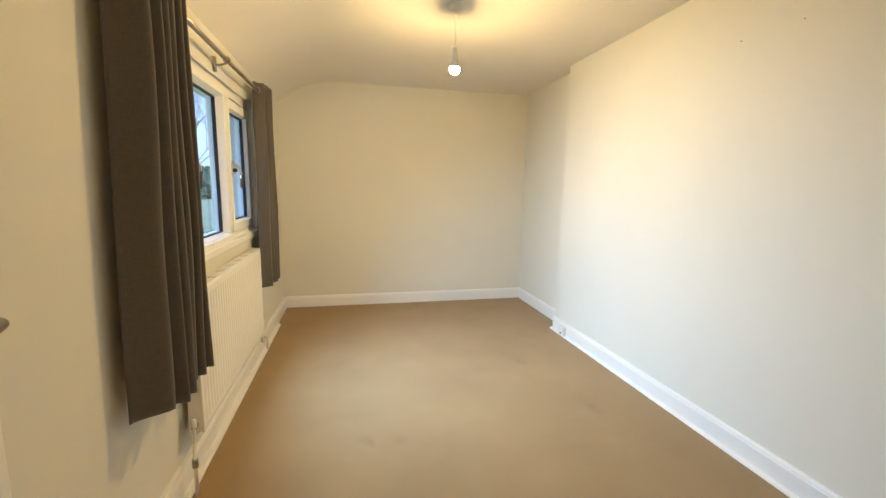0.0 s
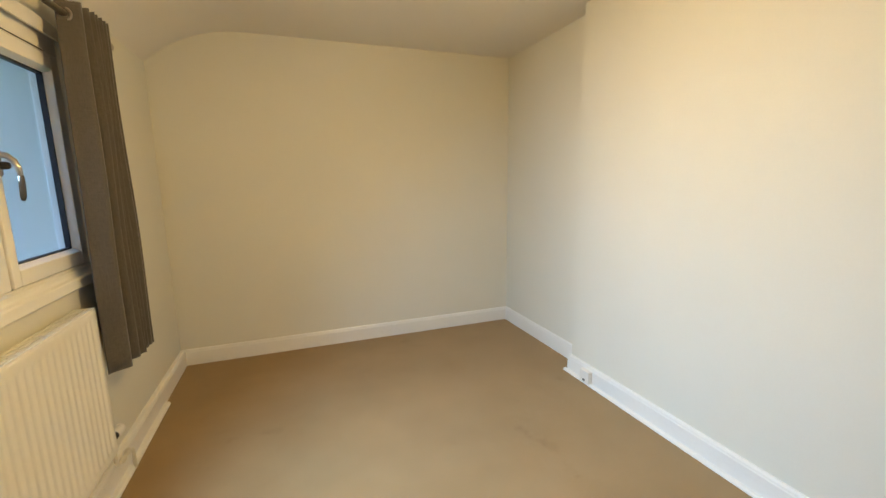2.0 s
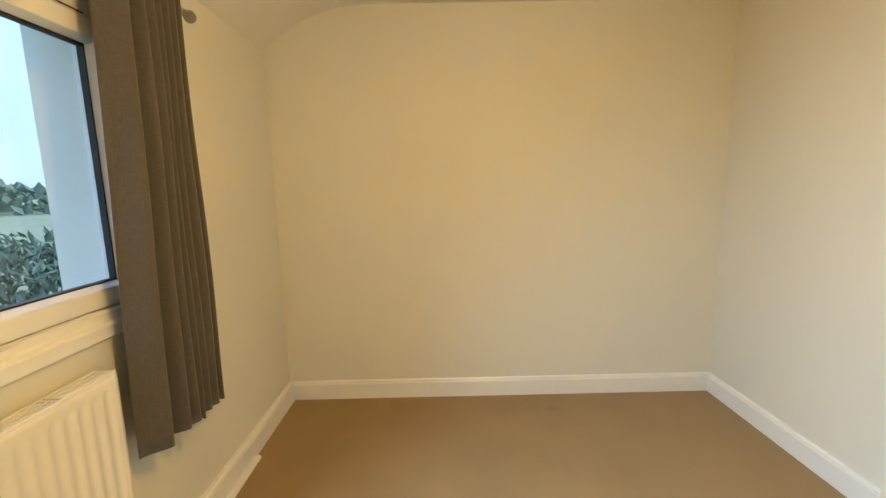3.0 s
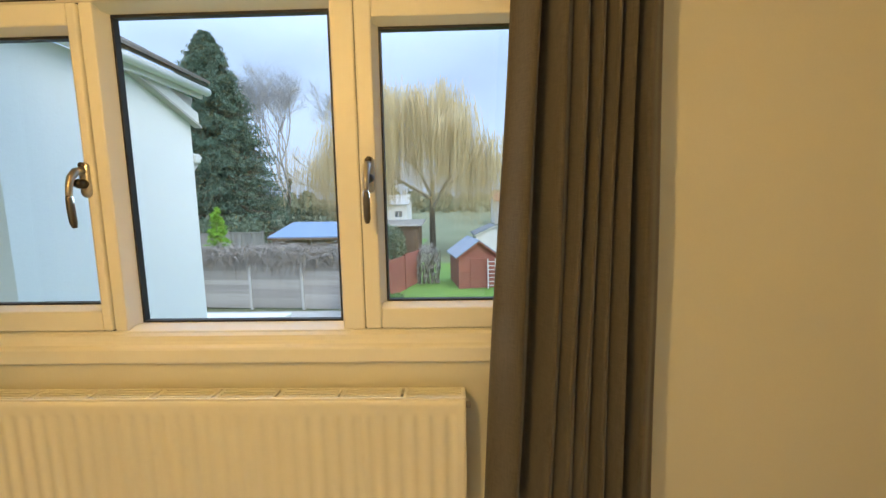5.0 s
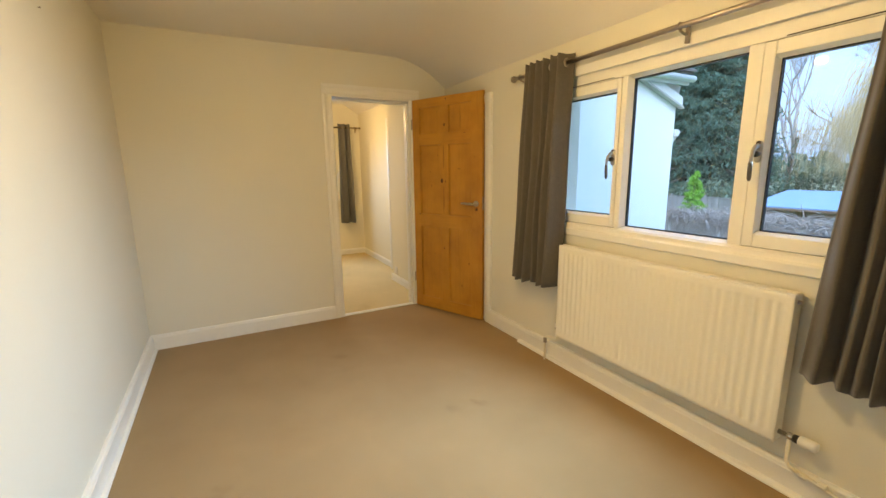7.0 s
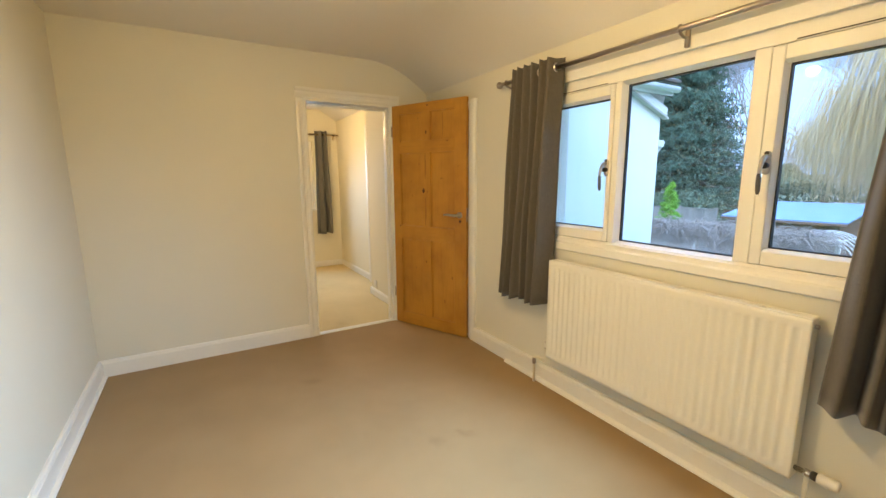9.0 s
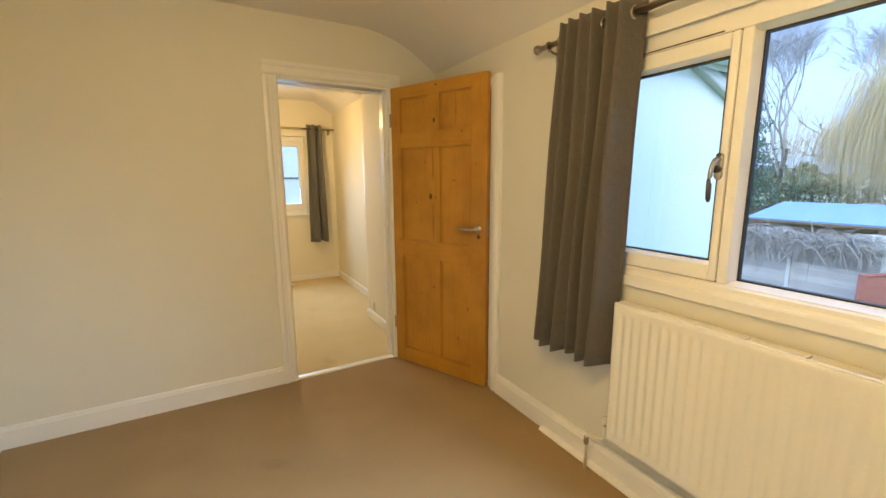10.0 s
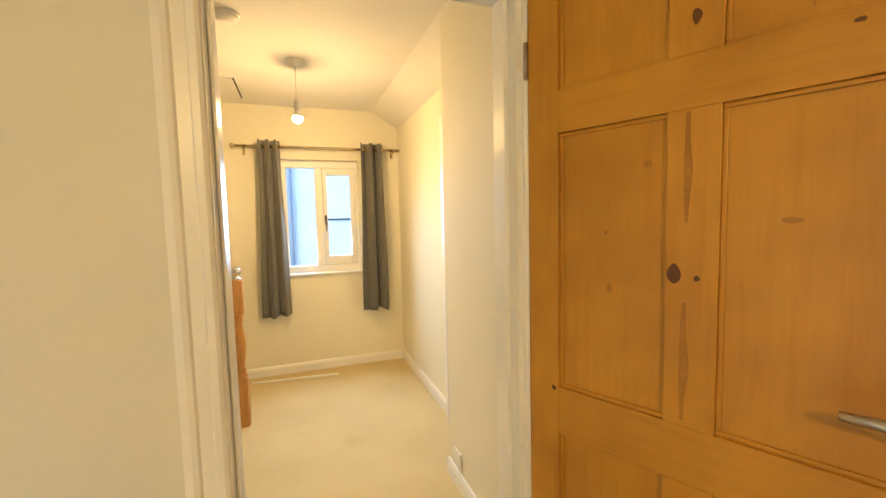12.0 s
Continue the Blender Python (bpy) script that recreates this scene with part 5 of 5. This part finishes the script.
def conifer(name, x, y, h, r, mat, n, label, seed, leaf=0.3, start=0.04):
    """A conifer: trunk, tiers of limbs, and sprays along them with an uneven outline."""
    rnd = random.Random(seed)
    c = thing(name, (x, y, GZ), label, "tree")
    part("trunk", tube([(x, y, GZ - 0.1), (x + 0.02 * h, y, GZ + h * 0.5), (x, y, GZ + h * 0.96)], [0.022 * h, 0.014 * h, 0.003 * h], 9), M_BARK, c, "", True)
    b, spots = bmesh.new(), []
    limbs = max(30, n // 70)
    for k in range(limbs):
        w = (k + rnd.random()) / limbs
        z = GZ + h * (start + (0.97 - start) * w)
        reach = r * (1 - w) ** 0.75 * rnd.uniform(0.68, 1.15) + 0.04 * r
        a = rnd.uniform(0, 2 * math.pi)
        dx, dy = math.cos(a), math.sin(a)
        tip = Vector((x + dx * reach, y + dy * reach, z + reach * rnd.uniform(-0.25, 0.12)))
        root = Vector((x, y, z))
        tube([root, root.lerp(tip, 0.6) + Vector((0, 0, 0.06 * reach)), tip], [0.006 * h * (1 - w) + 0.01, 0.004 * h * (1 - w) + 0.006, 0.004], 5, b)
        for _ in range(n // limbs):
            f = rnd.random() ** 0.55
            p = root.lerp(tip, f)
            sp = 0.26 * reach * (1.1 - f * 0.6) + 0.05
            p += Vector((rnd.gauss(0, sp * 0.55), rnd.gauss(0, sp * 0.55), rnd.gauss(-0.1 * sp, sp * 0.22)))
            spots.append((p, 1.0))
    part("limbs", b, M_BARK, c)
    mesh_part("crown", *leaf_cloud(spots, leaf, seed, 0.28), mat, c)
    return c


def bush(name, x0, x1, y0, y1, h, mat, n, label, seed, leaf=0.1, category="bush"):
    """A dense shrub or hedge: stems inside, leaves thickest near its lumpy skin."""
    rnd = random.Random(seed)
    c = thing(name, ((x0 + x1) / 2, (y0 + y1) / 2, GZ), label, category)
    b, spots = bmesh.new(), []
    for k in range(14):
        sx, sy = rnd.uniform(x0 * 0.75 + x1 * 0.25, x0 * 0.25 + x1 * 0.75), rnd.uniform(y0 + 0.1, y1 - 0.1)
        tube([(sx, sy, GZ - 0.05), (sx + rnd.uniform(-0.2, 0.2), sy + rnd.uniform(-0.2, 0.2), GZ + h * 0.45), (sx + rnd.uniform(-0.4, 0.4), sy + rnd.uniform(-0.4, 0.4), GZ + h * 0.85)], [0.04, 0.03, 0.01], 5, b)
    part("stems", b, M_BARK, c)
    cx, cy, rx, ry = (x0 + x1) / 2, (y0 + y1) / 2, (x1 - x0) / 2, (y1 - y0) / 2
    for _ in range(n):
        a, e = rnd.uniform(0, 2 * math.pi), rnd.uniform(-0.2, 1.0)
        k = rnd.uniform(0.72, 1.0)
        lump = 1 + 0.10 * noise.noise((3 * math.cos(a) + seed, 3 * math.sin(a), 3 * e))
        ca, sa = math.cos(a), math.sin(a)
        m_ = max(abs(ca), abs(sa)) ** 0.7
        wide = (1 - max(0, e) ** 5) ** 0.5
        spots.append(((cx + rx * ca / m_ * k * wide * lump, cy + ry * sa / m_ * k * wide * lump, GZ + 0.05 + h * (0.15 + 0.85 * max(-0.15, e) * k) * lump), 1.0))
    mesh_part("leaves", *leaf_cloud(spots, leaf, seed), mat, c)
    return c


def bare_tree(name, x, y, h, label, seed, mat=None, depth=5, spread=0.5, strands=0, twigs=0):
    """A leafless tree grown by forking; a willow also gets long hanging twigs."""
    rnd = random.Random(seed)
    c = thing(name, (x, y, GZ), label, "tree")
    trunk, limbs, tips = bmesh.new(), bmesh.new(), []

    def grow(p, d, ln, r, k):
        q = p + d * ln * 0.5 + Vector((rnd.uniform(-1, 1), rnd.uniform(-1, 1), 0)) * ln * 0.05
        e = p + d * ln
        tube([p, q, e], [r, r * 0.85, r * 0.68], 7 if k > 2 else 4, trunk if k >= depth else limbs)
        if k <= 2:
            tips.append((q, d))
            tips.append((e, d))
        if k == 0:
            return
        for _ in range(3 if k < depth else 4):
            t = Vector((rnd.gauss(0, 1), rnd.gauss(0, 1), rnd.gauss(0.25, 0.6))).normalized()
            nd = (d * (1 - spread) + t * spread + Vector((0, 0, 0.12))).normalized()
            grow(p.lerp(e, rnd.uniform(0.6, 1.0)), nd, ln * rnd.uniform(0.6, 0.82), r * 0.56, k - 1)

    grow(Vector((x, y, GZ - 0.1)), Vector((rnd.uniform(-0.06, 0.06), rnd.uniform(-0.06, 0.06), 1)).normalized(), h * 0.30, h * (0.0095 if twigs else 0.0145), depth)
    part("trunk", trunk, M_BARK, c, "", True)
    part("limbs", limbs, M_FINETWIG if twigs else mat or M_TWIG, c)
    if twigs:
        vs, fs = [], []
        for p, d in tips:
            for _ in range(twigs):
                t = (d * 0.6 + Vector((rnd.gauss(0, 0.5), rnd.gauss(0, 0.5), rnd.gauss(0.25, 0.4)))).normalized()
                ln, side = h * rnd.uniform(0.03, 0.08), t.orthogonal().normalized() * h * 0.00042
                i = len(vs)
                vs += [p - side, p + side, p + t * ln * 0.6 + side * 0.6, p + t * ln, p + t * ln * 0.6 - side * 0.6]
                fs.append((i, i + 1, i + 2, i + 3, i + 4))
        mesh_part("fine_twigs", vs, fs, M_FINETWIG, c)
    if strands:
        vs, fs = [], []
        for _ in range(strands):
            p, d = rnd.choice(tips)
            p = p + Vector((rnd.gauss(0, 0.35), rnd.gauss(0, 0.35), rnd.gauss(0, 0.2)))
            ln = min(rnd.uniform(0.22, 0.62) * h, max(0.6, p.z - GZ - h * rnd.uniform(0.06, 0.22)))
            out = Vector((d.x, d.y, 0)) * rnd.uniform(0.2, 0.9)
            wv = rnd.uniform(0.0045, 0.0095) * h / 12
            sx, sy = rnd.gauss(0, 1), rnd.gauss(0, 1)
            sd = Vector((sx, sy, 0)).normalized() * wv
            last = None
            for s in range(6):
                f = s / 5
                q = p + out * math.sin(min(1.0, f * 1.4) * 1.57) + Vector((0, 0, 0.10 * ln * math.sin(f * 1.9) - ln * f ** 1.15)) + Vector((math.sin(5 * f + sx), math.cos(4 * f + sy), 0)) * 0.08
                vs += [q - sd * (1.1 - f), q + sd * (1.1 - f)]
                if last is not None:
                    fs.append((last, last + 1, len(vs) - 1, len(vs) - 2))
                last = len(vs) - 2
        mesh_part("hanging_twigs", vs, fs, M_WILLOW, c, "drooping yellow willow twigs")
    return c


conifer("conifer_tree", -29.0, -14.4, 16.4, 5.3, M_CONIFER, 110000, "tall dark green conifer behind the house wing", 3, 0.135)
conifer("conifer_tree", -27.0, -17.5, 9.5, 4.0, M_CONIFER, 22000, "broad dark green conifer beside the tall one", 5, 0.17)
conifer("conifer_tree", -15.6, -6.75, 3.85, 0.85, M_BRIGHT, 7000, "small bright green cone-shaped conifer by the fence", 7, 0.075)
conifer("conifer_tree", -50, 19.0, 12.2, 5.0, M_LAUREL, 6000, "broad green tree behind the bungalow", 8, 0.5)
bare_tree("willow_tree", -30, 1.4, 18.0, "weeping willow with yellow drooping twigs", 11, M_TWIG, 5, 0.52, 9500)
bare_tree("willow_tree", -38, -8.6, 14.0, "smaller yellow weeping willow farther off", 14, M_TWIG, 4, 0.55, 2200)
bare_tree("bare_tree", -35, -11.5, 20.0, "tall leafless tree against the sky", 17, None, 6, 0.36, twigs=2)
bare_tree("bare_tree", -42, -8.5, 19.0, "tall leafless tree against the sky", 19, None, 6, 0.34, twigs=2)
bare_tree("bare_tree", -9.9, 27.0, 16.0, "leafless garden tree beyond the side fence", 23, None, 6, 0.5, twigs=2)
bare_tree("bare_tree", -19.0, 38.0, 15.0, "leafless garden tree beyond the side fence", 29, None, 5, 0.5, twigs=6)
bush("laurel_hedge", -18.4, -16.7, 5.35, 8.8, 2.45, M_LAUREL, 9000, "dense clipped laurel hedge at the end of the lawn", 31, 0.10, "hedge")
bush("dark_shrub", -25.0, -22.6, -3.0, 0.0, 2.5, M_SHRUB, 3500, "dark evergreen shrub behind the red fence", 33, 0.12)
bush("dark_shrub", -24.0, -21.5, -12.5, -8.0, 3.2, M_SHRUB, 5000, "dull green shrubs under the conifers", 35, 0.14)
bush("dark_shrub", -36.0, -33.0, -12.0, -3.0, 3.6, M_SHRUB, 4500, "dull green shrubs beyond the sheds", 37, 0.16)
bush("garden_plants", -14.2, -12.4, 0.5, 1.1, 0.5, M_LAUREL, 1600, "low green plants at the foot of the red fence", 39, 0.06)
bush("side_hedge", -19.0, -2.0, 11.0, 13.5, 3.0, M_SHRUB, 13000, "dull green hedge beyond the side fence", 41, 0.15, "hedge")
bush("garden_shrub", -18.4, -17.4, 1.2, 2.3, 1.9, M_DRY, 1500, "grey leafless shrub beside the red shed", 43, 0.06)

# dry climber over the weathered fence
rnd = random.Random(77)
cl = thing("dry_climber", (-13.6, -3.6, GZ + 2.1), "tangled dry climber stems over the grey fence", "climber", kind="stuff")
b = bmesh.new()
for k in range(3000):
    y = rnd.uniform(-6.6, -0.7)
    lump = 0.5 + 0.5 * noise.noise((y * 1.3, 4.0, 0.0)) + 0.35 * noise.noise((y * 3.7, 9.0, 0.0))
    x = -13.4 + 0.0826 * (y + 0.55) + rnd.gauss(0.05, 0.16)
    p = Vector((x, y, GZ + 2.12 + rnd.uniform(-0.25, 0.12) + 0.36 * lump * rnd.random()))
    d = Vector((rnd.gauss(0, 0.3), rnd.gauss(0, 0.8), rnd.gauss(0.25, 0.5)))
    sag = rnd.uniform(0.12, 0.5) * (0.5 + lump)
    pts = [p]
    for q in range(1, 5):
        d = d * 0.86 + Vector((rnd.gauss(0, 0.12), rnd.gauss(0, 0.2), -sag))
        pts.append(pts[-1] + d * rnd.uniform(0.10, 0.19))
    w = rnd.uniform(0.45, 1.2)
    tube(pts, [0.017 * w, 0.015 * w, 0.012 * w, 0.009 * w, 0.005 * w], 4, b)
part("stems", b, M_DRY, cl)

# hooped plant tunnel behind the fence
tun = thing("plant_tunnel", (-14.9, -1.35, GZ), "grey hooped plant tunnel frame beyond the weathered fence", "plant tunnel")
for k in range(6):
    x = -14.2 - k * 0.32
    part("hoop", tube([(x, -1.35 + 1.05 * math.cos(math.pi * q / 14), GZ + 1.15 + 1.05 * math.sin(math.pi * q / 14)) for q in range(15)], 0.022, 6), M_CONC, tun)
for a in (0.5, 1.0, 1.57, 2.14, 2.64):
    part("batten", tube([(-14.15, -1.35 + 1.05 * math.cos(a), GZ + 1.15 + 1.05 * math.sin(a)), (-15.85, -1.35 + 1.05 * math.cos(a), GZ + 1.15 + 1.05 * math.sin(a))], 0.016, 6), M_CONC, tun)
for k in range(6):
    for y in (-2.4, -0.3):
        part("leg", tube([(-14.2 - k * 0.32, y, GZ), (-14.2 - k * 0.32, y, GZ + 1.15)], 0.022, 6), M_CONC, tun)

# distant wooded skyline
rnd = random.Random(88)
vs, fs, spots = [], [], []
for k in range(7000):
    a = radians(rnd.uniform(105, 255))
    d = rnd.uniform(120, 170)
    hgt = 7 + 5 * noise.noise((a * 9, 0.3, 0)) + 3 * noise.noise((a * 31, 2.0, 0))
    spots.append(((d * math.cos(a), d * math.sin(a), GZ + rnd.uniform(0, 1) * max(2.5, hgt)), 1.0))
vs, fs = leaf_cloud(spots, 1.5, 90, 0.7)
sky_me = bpy.data.meshes.new("backdrop")
sky_me.from_pydata([tuple(v) for v in vs], [], fs)
sky_me.materials.append(M_SHRUB)
tagged(new("backdrop", sky_me), "distant dull wooded skyline", "trees", kind="structure")

# house wall across the passage from the landing window
nb = thing("neighbour_house", (0.8, -6.3, GZ), "pale rendered neighbouring house wall with a drainpipe", "house")
part("wall", box(-4, 6, -9.0, -6.2, GZ, 6.0), M_NB, nb)
part("roof", prism([(-9.4, 6.0), (-5.9, 6.0), (-7.6, 8.0)], "X", -4.3, 6.3), M_TILE, nb)
part("drainpipe", tube([(1.0, -6.14, 6.0), (1.0, -6.14, GZ)], 0.04, 10), M_SHEDROOF, nb, "grey drainpipe", True)
part("cable", tube([(-4, -6.18, 1.42), (0.2, -6.18, 1.40), (0.42, -6.18, 1.40)], 0.012, 6), M_BLACK, nb, "black cable clipped to the wall")
